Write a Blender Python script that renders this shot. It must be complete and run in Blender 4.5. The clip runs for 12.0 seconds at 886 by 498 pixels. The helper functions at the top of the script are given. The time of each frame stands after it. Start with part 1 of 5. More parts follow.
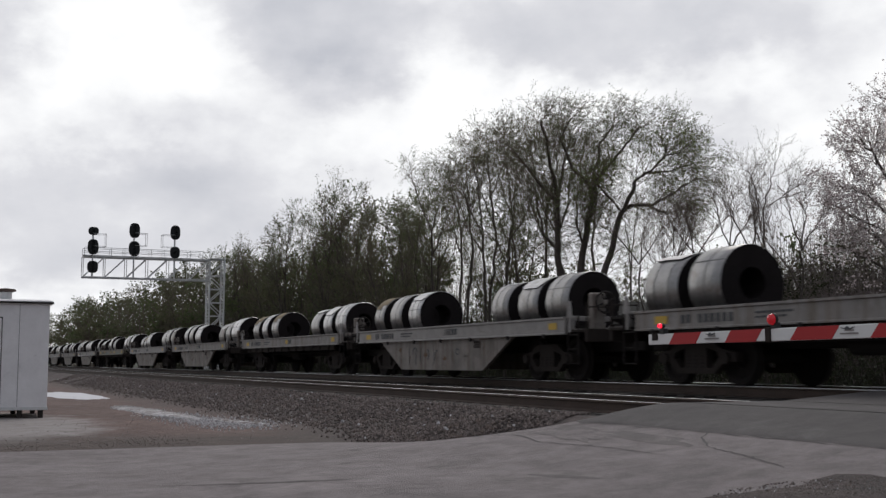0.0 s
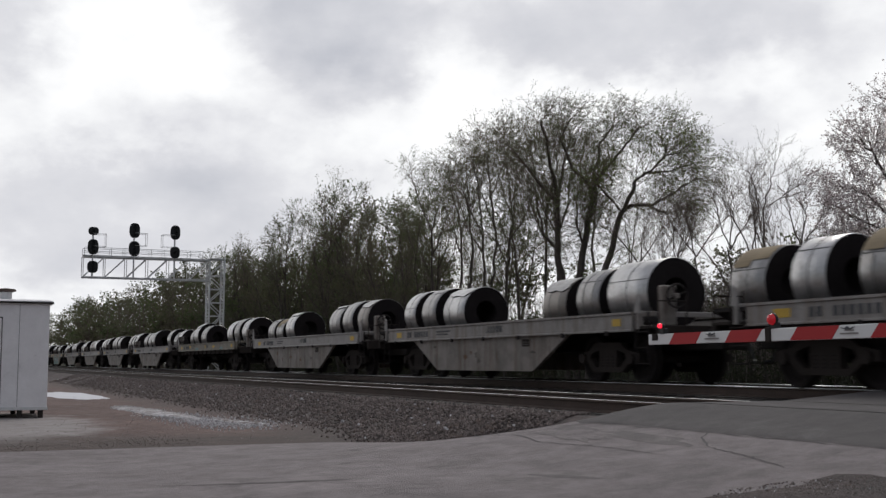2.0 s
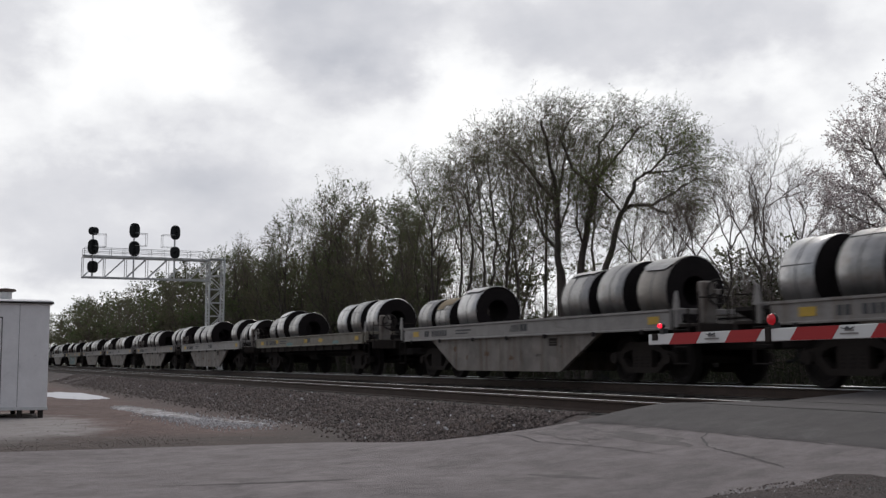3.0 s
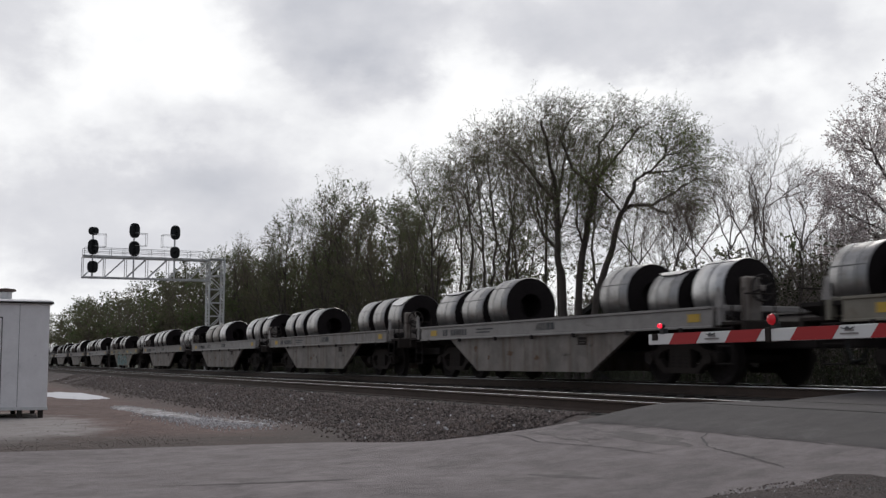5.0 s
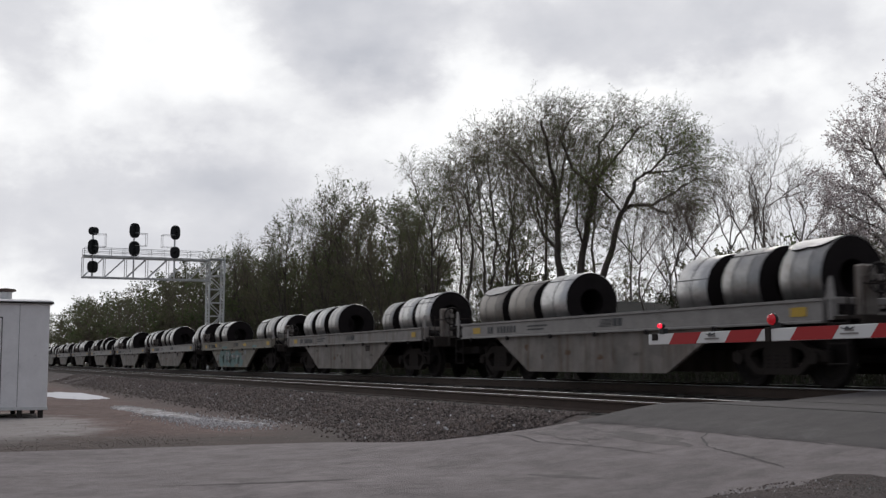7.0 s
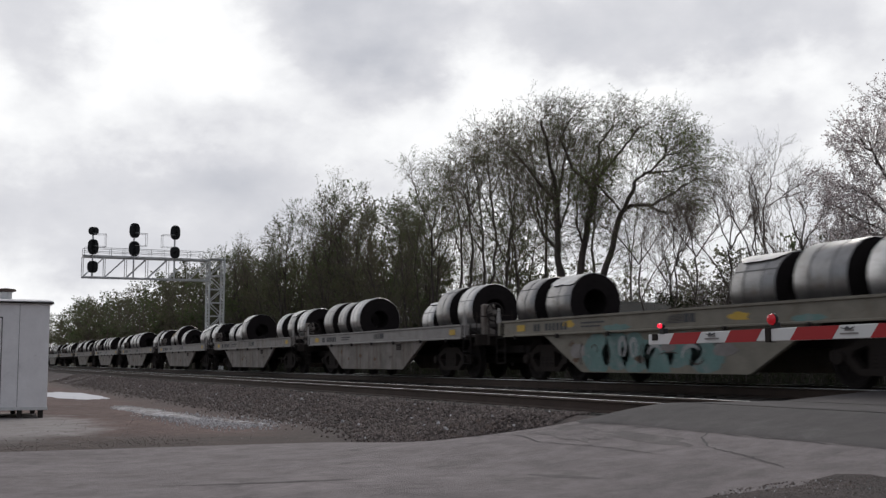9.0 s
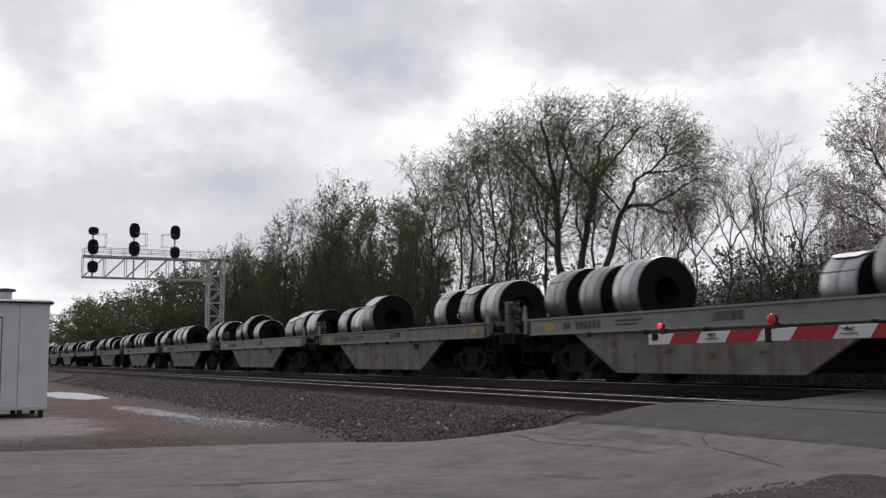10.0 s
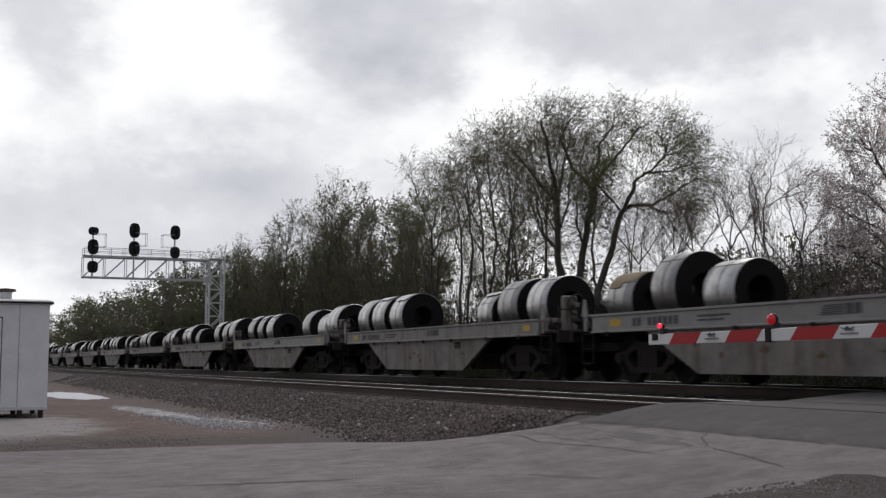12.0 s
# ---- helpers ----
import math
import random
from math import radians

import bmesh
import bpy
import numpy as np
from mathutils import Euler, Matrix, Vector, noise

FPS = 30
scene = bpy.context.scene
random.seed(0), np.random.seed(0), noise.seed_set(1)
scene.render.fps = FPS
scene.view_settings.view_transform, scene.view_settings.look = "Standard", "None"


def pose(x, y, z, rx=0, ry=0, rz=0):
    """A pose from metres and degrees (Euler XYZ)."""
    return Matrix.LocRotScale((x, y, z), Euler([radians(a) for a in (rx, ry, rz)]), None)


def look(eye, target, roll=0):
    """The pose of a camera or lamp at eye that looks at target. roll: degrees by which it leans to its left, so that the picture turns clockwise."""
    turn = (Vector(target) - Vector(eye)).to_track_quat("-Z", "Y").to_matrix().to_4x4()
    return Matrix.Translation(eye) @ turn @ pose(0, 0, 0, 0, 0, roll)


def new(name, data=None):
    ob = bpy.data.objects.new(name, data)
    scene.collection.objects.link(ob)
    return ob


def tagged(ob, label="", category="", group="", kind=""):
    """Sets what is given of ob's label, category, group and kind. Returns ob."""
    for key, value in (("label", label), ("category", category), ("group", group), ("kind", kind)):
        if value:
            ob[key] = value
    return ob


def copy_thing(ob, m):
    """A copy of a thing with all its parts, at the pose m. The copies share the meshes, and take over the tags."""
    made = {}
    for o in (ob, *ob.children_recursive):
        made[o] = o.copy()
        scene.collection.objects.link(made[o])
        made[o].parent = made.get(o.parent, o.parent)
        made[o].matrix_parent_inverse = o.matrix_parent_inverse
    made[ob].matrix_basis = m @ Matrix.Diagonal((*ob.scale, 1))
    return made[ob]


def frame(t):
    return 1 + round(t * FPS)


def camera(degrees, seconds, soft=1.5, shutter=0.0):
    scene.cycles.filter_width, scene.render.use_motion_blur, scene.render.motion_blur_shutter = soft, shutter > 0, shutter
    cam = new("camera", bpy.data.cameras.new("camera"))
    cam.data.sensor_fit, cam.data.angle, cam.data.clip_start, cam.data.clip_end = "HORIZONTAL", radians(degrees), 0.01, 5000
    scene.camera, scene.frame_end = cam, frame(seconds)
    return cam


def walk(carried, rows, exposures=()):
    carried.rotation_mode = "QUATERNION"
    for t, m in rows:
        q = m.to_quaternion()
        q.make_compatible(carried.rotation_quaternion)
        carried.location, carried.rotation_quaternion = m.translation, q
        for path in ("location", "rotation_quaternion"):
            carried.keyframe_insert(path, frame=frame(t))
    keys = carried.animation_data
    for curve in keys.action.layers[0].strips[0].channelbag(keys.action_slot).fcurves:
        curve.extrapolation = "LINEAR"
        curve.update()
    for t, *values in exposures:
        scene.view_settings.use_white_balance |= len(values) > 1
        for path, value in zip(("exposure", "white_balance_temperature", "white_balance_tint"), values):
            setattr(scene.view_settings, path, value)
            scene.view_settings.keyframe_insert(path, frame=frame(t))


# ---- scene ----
THETA = 23.46   # the view's angle off the line of the tracks
EYE_Z = 0.39    # above the rail tops of the train's track
TRAIN_Y, NEAR_Y = 13.2, 9.35


def rolled(t):
    """How far the train has rolled; it slows a little on the way."""
    return 16.65 * t - 0.0167 * t * t



cam = camera(41.86, 12.0, soft=1.4, shutter=0.2)
view = look((0, 0, EYE_Z), (-100 * math.cos(radians(THETA)), 100 * math.sin(radians(THETA)), EYE_Z + 100 * math.tan(radians(5.6))))
walk(cam, [(0.0, view), (12.0, view)])

# ---- sky and light ----
world = bpy.data.worlds.new("overcast")
scene.world = world
world.use_nodes = True
wn, wl = world.node_tree.nodes, world.node_tree.links
wn.clear()
w_out = wn.new("ShaderNodeOutputWorld")
w_sky = wn.new("ShaderNodeTexSky")
w_sky.sky_type, w_sky.sun_disc = "NISHITA", False
w_sky.sun_elevation, w_sky.sun_rotation = radians(38), radians(-50)
w_bg1, w_bg2, w_add = wn.new("ShaderNodeBackground"), wn.new("ShaderNodeBackground"), wn.new("ShaderNodeAddShader")
w_bg1.inputs["Strength"].default_value = 0.03
w_tc, w_sep, w_ramp = wn.new("ShaderNodeTexCoord"), wn.new("ShaderNodeSeparateXYZ"), wn.new("ShaderNodeValToRGB")
# an overcast sky is about three times as bright overhead as at the horizon
w_ramp.color_ramp.elements[0].color, w_ramp.color_ramp.elements[1].color = (0.30, 0.30, 0.31, 1), (0.90, 0.90, 0.92, 1)
wl.new(w_tc.outputs["Generated"], w_sep.inputs[0])
wl.new(w_sep.outputs["Z"], w_ramp.inputs["Fac"])
wl.new(w_ramp.outputs["Color"], w_bg2.inputs["Color"])
w_bg2.inputs["Strength"].default_value = 0.47
wl.new(w_sky.outputs[0], w_bg1.inputs["Color"])
wl.new(w_bg1.outputs[0], w_add.inputs[0])
wl.new(w_bg2.outputs[0], w_add.inputs[1])
wl.new(w_add.outputs[0], w_out.inputs["Surface"])

sun = new("sun", bpy.data.lights.new("sun", "SUN"))
sun.data.energy, sun.data.angle, sun.data.color = 0.8, radians(25), (1.0, 0.97, 0.92)
sun.matrix_world = look((-60, 50, 85), (0, 0, 0))


# ---- material helpers ----
def nodes_of(name):
    m = bpy.data.materials.new(name)
    m.use_nodes = True
    nt = m.node_tree
    return m, nt, nt.nodes["Principled BSDF"]


def ramp(nt, fac, stops):
    r = nt.nodes.new("ShaderNodeValToRGB")
    while len(r.color_ramp.elements) < len(stops):
        r.color_ramp.elements.new(0.5)
    for e, (pos, col) in zip(r.color_ramp.elements, stops):
        e.position, e.color = pos, (*col, 1)
    nt.links.new(fac, r.inputs["Fac"])
    return r.outputs["Color"]


def noise_of(nt, scale, detail=6, rough=0.6, stretch=(1, 1, 1), coords="Object", distort=0.0):
    tc, mp, n = nt.nodes.new("ShaderNodeTexCoord"), nt.nodes.new("ShaderNodeMapping"), nt.nodes.new("ShaderNodeTexNoise")
    mp.inputs["Scale"].default_value = stretch
    n.inputs["Scale"].default_value, n.inputs["Detail"].default_value, n.inputs["Roughness"].default_value = scale, detail, rough
    n.inputs["Distortion"].default_value = distort
    nt.links.new(tc.outputs[coords], mp.inputs["Vector"])
    nt.links.new(mp.outputs[0], n.inputs["Vector"])
    return n.outputs["Fac"]


def mixc(nt, fac, a, b, mode="MIX"):
    m = nt.nodes.new("ShaderNodeMix")
    m.data_type, m.blend_type = "RGBA", mode
    for sock, v in ((m.inputs[0], fac), (m.inputs[6], a), (m.inputs[7], b)):
        if isinstance(v, (int, float)):
            sock.default_value = v
        elif isinstance(v, tuple):
            sock.default_value = (*v, 1)
        else:
            nt.links.new(v, sock)
    return m.outputs[2]


def bump_to(nt, b, fac, strength, dist):
    bp = nt.nodes.new("ShaderNodeBump")
    bp.inputs["Strength"].default_value, bp.inputs["Distance"].default_value = strength, dist
    nt.links.new(fac, bp.inputs["Height"])
    nt.links.new(bp.outputs[0], b.inputs["Normal"])


def shade(c, k):
    return tuple(max(0.0, min(1.0, v * k)) for v in c)


def surface(name, col, rough=0.7, metal=0.0, var=0.35, big=0.6, fine=25.0, bump=0.15, dist=0.01, dirt=None, dirt_amount=0.5, stretch=(1, 1, 1), island=0.0, mid=0.0, streak=None):
    """A worn surface: broad stains and fine grain in its colour, fine relief, and dirt of its own shape."""
    m, nt, b = nodes_of(name)
    broad, grain = noise_of(nt, big, 5, 0.6, stretch), noise_of(nt, fine, 8, 0.7, stretch)
    c1 = ramp(nt, broad, [(0.3, shade(col, 1 - var)), (0.7, shade(col, 1 + var * 0.6))])
    c2 = mixc(nt, 0.5, c1, ramp(nt, grain, [(0.25, shade(col, 1 - var)), (0.75, shade(col, 1 + var))]))
    if dirt:
        mask = ramp(nt, noise_of(nt, big * 3, 8, 0.7, stretch, distort=0.6), [(1 - dirt_amount, (0, 0, 0)), (min(1, 1.18 - dirt_amount), (1, 1, 1))])
        c2 = mixc(nt, mask, c2, dirt)
    if streak:
        run = noise_of(nt, 1.0, 7, 0.62, (5.5, 1, 0.28), distort=0.25)
        c2 = mixc(nt, ramp(nt, run, [(0.50, (0, 0, 0)), (0.62, (0.55,) * 3), (0.72, (1, 1, 1))]), c2, streak)
    if mid:
        blot = ramp(nt, noise_of(nt, 2.6, 10, 0.72, (1, 1, 1), distort=0.3), [(0.3, (1 - mid,) * 3), (0.5, (1, 1, 1)), (0.7, (1 + mid,) * 3)])
        c2 = mixc(nt, 1.0, c2, blot, "MULTIPLY")
    if island:
        g = nt.nodes.new("ShaderNodeNewGeometry")
        k = ramp(nt, g.outputs["Random Per Island"], [(0, (1 - island,) * 3), (1, (1 + island,) * 3)])
        c2 = mixc(nt, 1.0, c2, k, "MULTIPLY")
    nt.links.new(c2, b.inputs["Base Color"])
    b.inputs["Roughness"].default_value, b.inputs["Metallic"].default_value = rough, metal
    if bump:
        bump_to(nt, b, grain, bump, dist)
    return m


def glowing(name, col, strength):
    m, nt, b = nodes_of(name)
    b.inputs["Base Color"].default_value = (*col, 1)
    b.inputs["Emission Color"].default_value = (*col, 1)
    b.inputs["Emission Strength"].default_value = strength
    b.inputs["Roughness"].default_value = 0.2
    return m


# ---- materials ----
M = {}
M["asphalt_old"] = surface("asphalt_old", (0.245, 0.213, 0.213), 0.92, 0, 0.34, 0.45, 90, 0.9, 0.014, (0.168, 0.147, 0.146), 0.46, (1.0, 1.0, 1), mid=0.30)
M["asphalt_new"] = surface("asphalt_new", (0.084, 0.074, 0.074), 0.9, 0, 0.4, 0.5, 70, 0.5, 0.008, (0.12, 0.11, 0.11), 0.44, (0.8, 1.0, 1), mid=0.28)
M["asphalt_mid"] = surface("asphalt_mid", (0.150, 0.132, 0.130), 0.92, 0, 0.3, 0.8, 80, 0.6, 0.01, (0.20, 0.175, 0.172), 0.52, (0.7, 1.4, 1), mid=0.25)
M["crack"] = surface("crack", (0.105, 0.096, 0.096), 0.95, 0, 0.3, 2, 40)
M["dirt"] = surface("dirt", (0.15, 0.100, 0.088), 0.95, 0, 0.5, 0.35, 12, 0.6, 0.03, (0.205, 0.175, 0.163), 0.43, mid=0.40)
# pale dust trodden out round the equipment shed
nt = M["dirt"].node_tree
tc, mp, ln = nt.nodes.new("ShaderNodeTexCoord"), nt.nodes.new("ShaderNodeMapping"), nt.nodes.new("ShaderNodeVectorMath")
mp.inputs["Location"].default_value, mp.inputs["Scale"].default_value = (24.0 / 5.2, -0.6 / 2.1, 0), (1 / 5.2, 1 / 2.1, 0)
ln.operation = "LENGTH"
nt.links.new(tc.outputs["Object"], mp.inputs["Vector"])
nt.links.new(mp.outputs[0], ln.inputs[0])
wob = nt.nodes.new("ShaderNodeMath")
wob.operation = "MULTIPLY_ADD"
nt.links.new(noise_of(nt, 1.3, 9, 0.7), wob.inputs[0])
wob.inputs[1].default_value = 1.5
nt.links.new(ln.outputs["Value"], wob.inputs[2])
dust = ramp(nt, wob.outputs[0], [(0.82, (1, 1, 1)), (1.0, (0, 0, 0))])
dust.node.color_ramp.elements[1].position = 1.0
half = nt.nodes.new("ShaderNodeMath")
half.operation = "MULTIPLY"
half.inputs[1].default_value = 0.5
nt.links.new(wob.outputs[0], half.inputs[0])
nt.links.new(half.outputs[0], dust.node.inputs["Fac"])
old = nt.nodes["Principled BSDF"].inputs["Base Color"].links[0].from_socket
pale = ramp(nt, noise_of(nt, 2.2, 8, 0.7), [(0.3, (0.25, 0.222, 0.213)), (0.7, (0.38, 0.345, 0.335))])



def along(axis, near, far, wander, scale):
    """A soft ragged line across the ground: 0 at near, 1 at far, along x or y."""
    tc, sp, add, mr = (nt.nodes.new("ShaderNode" + k) for k in ("TexCoord", "SeparateXYZ", "Math", "MapRange"))
    add.operation, add.inputs[1].default_value = "MULTIPLY_ADD", wander
    nt.links.new(tc.outputs["Object"], sp.inputs[0])
    nt.links.new(noise_of(nt, scale, 9, 0.7), add.inputs[0])
    nt.links.new(sp.outputs[axis], add.inputs[2])
    mr.inputs["From Min"].default_value, mr.inputs["From Max"].default_value = near + wander / 2, far + wander / 2
    nt.links.new(add.outputs[0], mr.inputs["Value"])
    return mr.outputs[0]


# dark loose soil along the road's rim, pale dust by the shed, ballast grit towards the tracks
soil = ramp(nt, noise_of(nt, 3.0, 9, 0.7), [(0.3, (0.060, 0.048, 0.044)), (0.7, (0.115, 0.092, 0.082))])
grit = ramp(nt, noise_of(nt, 9.0, 9, 0.75), [(0.3, (0.060, 0.050, 0.047)), (0.7, (0.135, 0.110, 0.102))])
rim = nt.nodes.new("ShaderNodeMath")
rim.operation, rim.inputs[1].default_value = "MULTIPLY", 0.85
nt.links.new(along(0, -20.6, -18.4, 3.2, 0.9), rim.inputs[0])
base = mixc(nt, rim.outputs[0], mixc(nt, dust, old, pale), soil)
nt.links.new(mixc(nt, along(1, 5.0, 6.6, 1.8, 0.8), base, grit), nt.nodes["Principled BSDF"].inputs["Base Color"])
# field green taken near black: the shade beyond the train is in it
M["field"] = surface("field", (0.036, 0.042, 0.022), 0.95, 0, 0.4, 0.08, 3, 0.6, 0.05, (0.06, 0.05, 0.036), 0.45)
M["ballast"] = surface("ballast", (0.12, 0.095, 0.09), 0.92, 0, 0.35, 0.5, 16, 1.0, 0.06, (0.07, 0.062, 0.058), 0.5, mid=0.30)
# the bed's colour holds the train's shadow as well as oily grit
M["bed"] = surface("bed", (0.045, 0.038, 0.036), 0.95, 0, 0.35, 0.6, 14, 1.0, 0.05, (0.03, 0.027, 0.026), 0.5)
M["stone"] = surface("stone", (0.19, 0.155, 0.142), 0.9, 0, 0.3, 1.2, 30, 0.3, 0.01, (0.15, 0.105, 0.08), 0.45, (1, 1, 1), 0.5)
M["lot_stone"] = surface("lot_stone", (0.26, 0.225, 0.21), 0.9, 0, 0.2, 3, 30, 0.3, 0.01, None, 0.5, (1, 1, 1), 0.4)
M["white_stone"] = surface("white_stone", (0.55, 0.53, 0.54), 0.9, 0, 0.15, 3, 30, 0.3, 0.01, None, 0.5, (1, 1, 1), 0.25)
M["lime"] = surface("lime", (0.74, 0.73, 0.76), 0.9, 0, 0.08, 0.7, 20, 0.4, 0.01)
M["lime_thin"] = surface("lime_thin", (0.62, 0.60, 0.62), 0.9, 0, 0.15, 0.9, 20, 0.4, 0.01, (0.17, 0.14, 0.13), 0.60, (1, 1, 1))
M["concrete"] = surface("concrete", (0.29, 0.262, 0.252), 0.92, 0, 0.2, 0.8, 30, 0.4, 0.01, (0.2, 0.185, 0.17), 0.4, mid=0.30)
M["tie"] = surface("tie", (0.042, 0.034, 0.03), 0.9, 0, 0.4, 1, 30, 0.5, 0.01)
M["rail_side"] = surface("rail_side", (0.075, 0.05, 0.04), 0.8, 0.2, 0.4, 2, 40)
M["rail_top"] = surface("rail_top", (0.86, 0.85, 0.86), 0.5, 0.8, 0.06, 0.5, 60, 0.05)
M["car_white"] = surface("car_white", (0.302, 0.278, 0.266), 0.6, 0.0, 0.16, 0.5, 30, 0.1, 0.004, (0.165, 0.142, 0.122), 0.42, (0.9, 1, 1.6), mid=0.20)
M["car_white_b"] = surface("car_white_b", (0.285, 0.26, 0.246), 0.65, 0.0, 0.2, 0.6, 30, 0.1, 0.004, (0.16, 0.142, 0.125), 0.48, (1.6, 1, 0.5), mid=0.22, streak=(0.15, 0.11, 0.085))
M["car_tan"] = surface("car_tan", (0.24, 0.215, 0.175), 0.7, 0.0, 0.25, 0.6, 30, 0.1, 0.004, (0.17, 0.12, 0.08), 0.46, mid=0.20)
M["car_grime"] = surface("car_grime", (0.232, 0.203, 0.184), 0.7, 0.0, 0.3, 0.5, 30, 0.1, 0.004, (0.125, 0.095, 0.078), 0.47, (2.2, 1, 0.8), mid=0.28, streak=(0.120, 0.074, 0.050))
M["car_dark"] = surface("car_dark", (0.036, 0.031, 0.030), 0.85, 0.0, 0.4, 1, 30, 0.2, 0.01)
M["truck"] = surface("truck", (0.030, 0.025, 0.024), 0.9, 0.0, 0.4, 2, 30, 0.2, 0.01, (0.042, 0.033, 0.028), 0.4)
M["truck_frame"] = surface("truck_frame", (0.042, 0.034, 0.031), 0.9, 0.0, 0.4, 2, 30, 0.2, 0.01, (0.04, 0.033, 0.03), 0.5)
for key in ("car_dark", "truck", "truck_frame"):
    M[key].node_tree.nodes["Principled BSDF"].inputs["Specular IOR Level"].default_value = 0.1
M["yellow"] = surface("yellow", (0.58, 0.36, 0.04), 0.6, 0, 0.2, 4, 40)
M["mark"] = surface("mark", (0.07, 0.07, 0.075), 0.7, 0, 0.25, 6, 40)
M["teal"] = surface("teal", (0.15, 0.26, 0.245), 0.7, 0, 0.45, 1.5, 20, 0.1, 0.005, (0.27, 0.29, 0.285), 0.5)
M["spray_white"] = surface("spray_white", (0.42, 0.42, 0.42), 0.75, 0, 0.3, 2.5, 20, 0.1, 0.005, (0.22, 0.24, 0.235), 0.45)
M["rust"] = surface("rust", (0.15, 0.085, 0.05), 0.85, 0, 0.35, 3, 30, 0.2, 0.006, (0.20, 0.17, 0.145), 0.5)
M["car_smear"] = surface("car_smear", (0.10, 0.085, 0.075), 0.85, 0, 0.35, 3, 30, 0.2, 0.006, (0.19, 0.165, 0.145), 0.5)
M["paper"] = surface("paper", (0.30, 0.235, 0.15), 0.85, 0, 0.2, 3, 20, 0.2, 0.01)
M["coil_shell"] = surface("coil_shell", (0.31, 0.30, 0.297), 0.34, 0.8, 0.30, 1.3, 18, 0.2, 0.012, (0.22, 0.195, 0.175), 0.47, (1, 1, 1), mid=0.20)
M["coil_shell_b"] = surface("coil_shell_b", (0.25, 0.225, 0.205), 0.42, 0.6, 0.22, 1.0, 18, 0.12, 0.01, (0.24, 0.21, 0.18), 0.45, mid=0.20)
M["coil_shell_c"] = surface("coil_shell_c", (0.50, 0.49, 0.49), 0.34, 0.8, 0.24, 1.3, 18, 0.2, 0.012, (0.33, 0.31, 0.295), 0.46, mid=0.20)
# oily dark coil ends and bores; their backlit shade is also in this colour
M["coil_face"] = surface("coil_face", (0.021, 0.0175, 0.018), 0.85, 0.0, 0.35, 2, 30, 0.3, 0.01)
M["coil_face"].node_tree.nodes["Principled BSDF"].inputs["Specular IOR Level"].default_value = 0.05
M["band"] = surface("band", (0.17, 0.165, 0.165), 0.5, 0.5, 0.3, 3, 40)
M["wrap_edge"] = surface("wrap_edge", (0.05, 0.045, 0.042), 0.7, 0.2, 0.4, 4, 40)
M["shed_paint"] = surface("shed_paint", (0.80, 0.775, 0.79), 0.6, 0, 0.06, 0.7, 30, 0.05, 0.004, (0.47, 0.455, 0.465), 0.40, (1, 1, 0.8), mid=0.07)
M["galv"] = surface("galv", (0.64, 0.635, 0.64), 0.5, 0.3, 0.12, 1, 20, 0.05)
M["signal_black"] = surface("signal_black", (0.012, 0.012, 0.013), 0.6, 0, 0.3, 2, 20, 0.05)
M["gate_white"] = surface("gate_white", (0.75, 0.74, 0.73), 0.4, 0, 0.06, 3, 40, 0.03, 0.003, (0.55, 0.53, 0.5), 0.34)
M["gate_red"] = surface("gate_red", (0.43, 0.010, 0.014), 0.6, 0, 0.1, 3, 40, 0.03, 0.003)
M["lamp_red"] = glowing("lamp_red", (1.0, 0.02, 0.05), 1.3)
M["lamp_dull"] = glowing("lamp_dull", (0.42, 0.010, 0.018), 0.28)
M["bark"] = surface("bark", (0.092, 0.075, 0.067), 0.95, 0, 0.35, 2, 14, 0.6, 0.02, (0.085, 0.078, 0.062), 0.4)
# stalks far darker than bark, with the shade of the wood's foot painted in
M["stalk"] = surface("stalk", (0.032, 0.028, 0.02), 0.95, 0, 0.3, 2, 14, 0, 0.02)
M["twig"] = surface("twig", (0.165, 0.128, 0.108), 0.95, 0, 0.3, 1, 10, 0, 0.01)
M["twig_grey"] = surface("twig_grey", (0.18, 0.148, 0.138), 0.95, 0, 0.3, 1, 10, 0, 0.01)
# brush is a dull green darkened to include the shade behind the train
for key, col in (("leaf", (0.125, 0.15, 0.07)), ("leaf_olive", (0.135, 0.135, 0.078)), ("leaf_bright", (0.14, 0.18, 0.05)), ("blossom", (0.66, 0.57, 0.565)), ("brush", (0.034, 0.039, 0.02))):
    M[key] = surface(key, col, 0.8, 0, 0.25, 0.6, 8, 0, 0.01, None, 0.5, (1, 1, 1), 0.25)
    nt = M[key].node_tree
    b = nt.nodes["Principled BSDF"]
    thin, both = nt.nodes.new("ShaderNodeBsdfTranslucent"), nt.nodes.new("ShaderNodeMixShader")
    both.inputs["Fac"].default_value = 0.45
    nt.links.new(b.inputs["Base Color"].links[0].from_socket, thin.inputs["Color"])
    nt.links.new(b.outputs[0], both.inputs[1])
    nt.links.new(thin.outputs[0], both.inputs[2])
    nt.links.new(both.outputs[0], nt.nodes["Material Output"].inputs["Surface"])
M["siding"] = surface("siding", (0.065, 0.066, 0.042), 0.85, 0, 0.25, 0.8, 20)
M["shingle"] = surface("shingle", (0.032, 0.031, 0.029), 0.9, 0, 0.3, 1, 25, 0.4)
M["lens"] = surface("lens", (0.02, 0.02, 0.022), 0.15, 0, 0.2, 2, 20, 0)


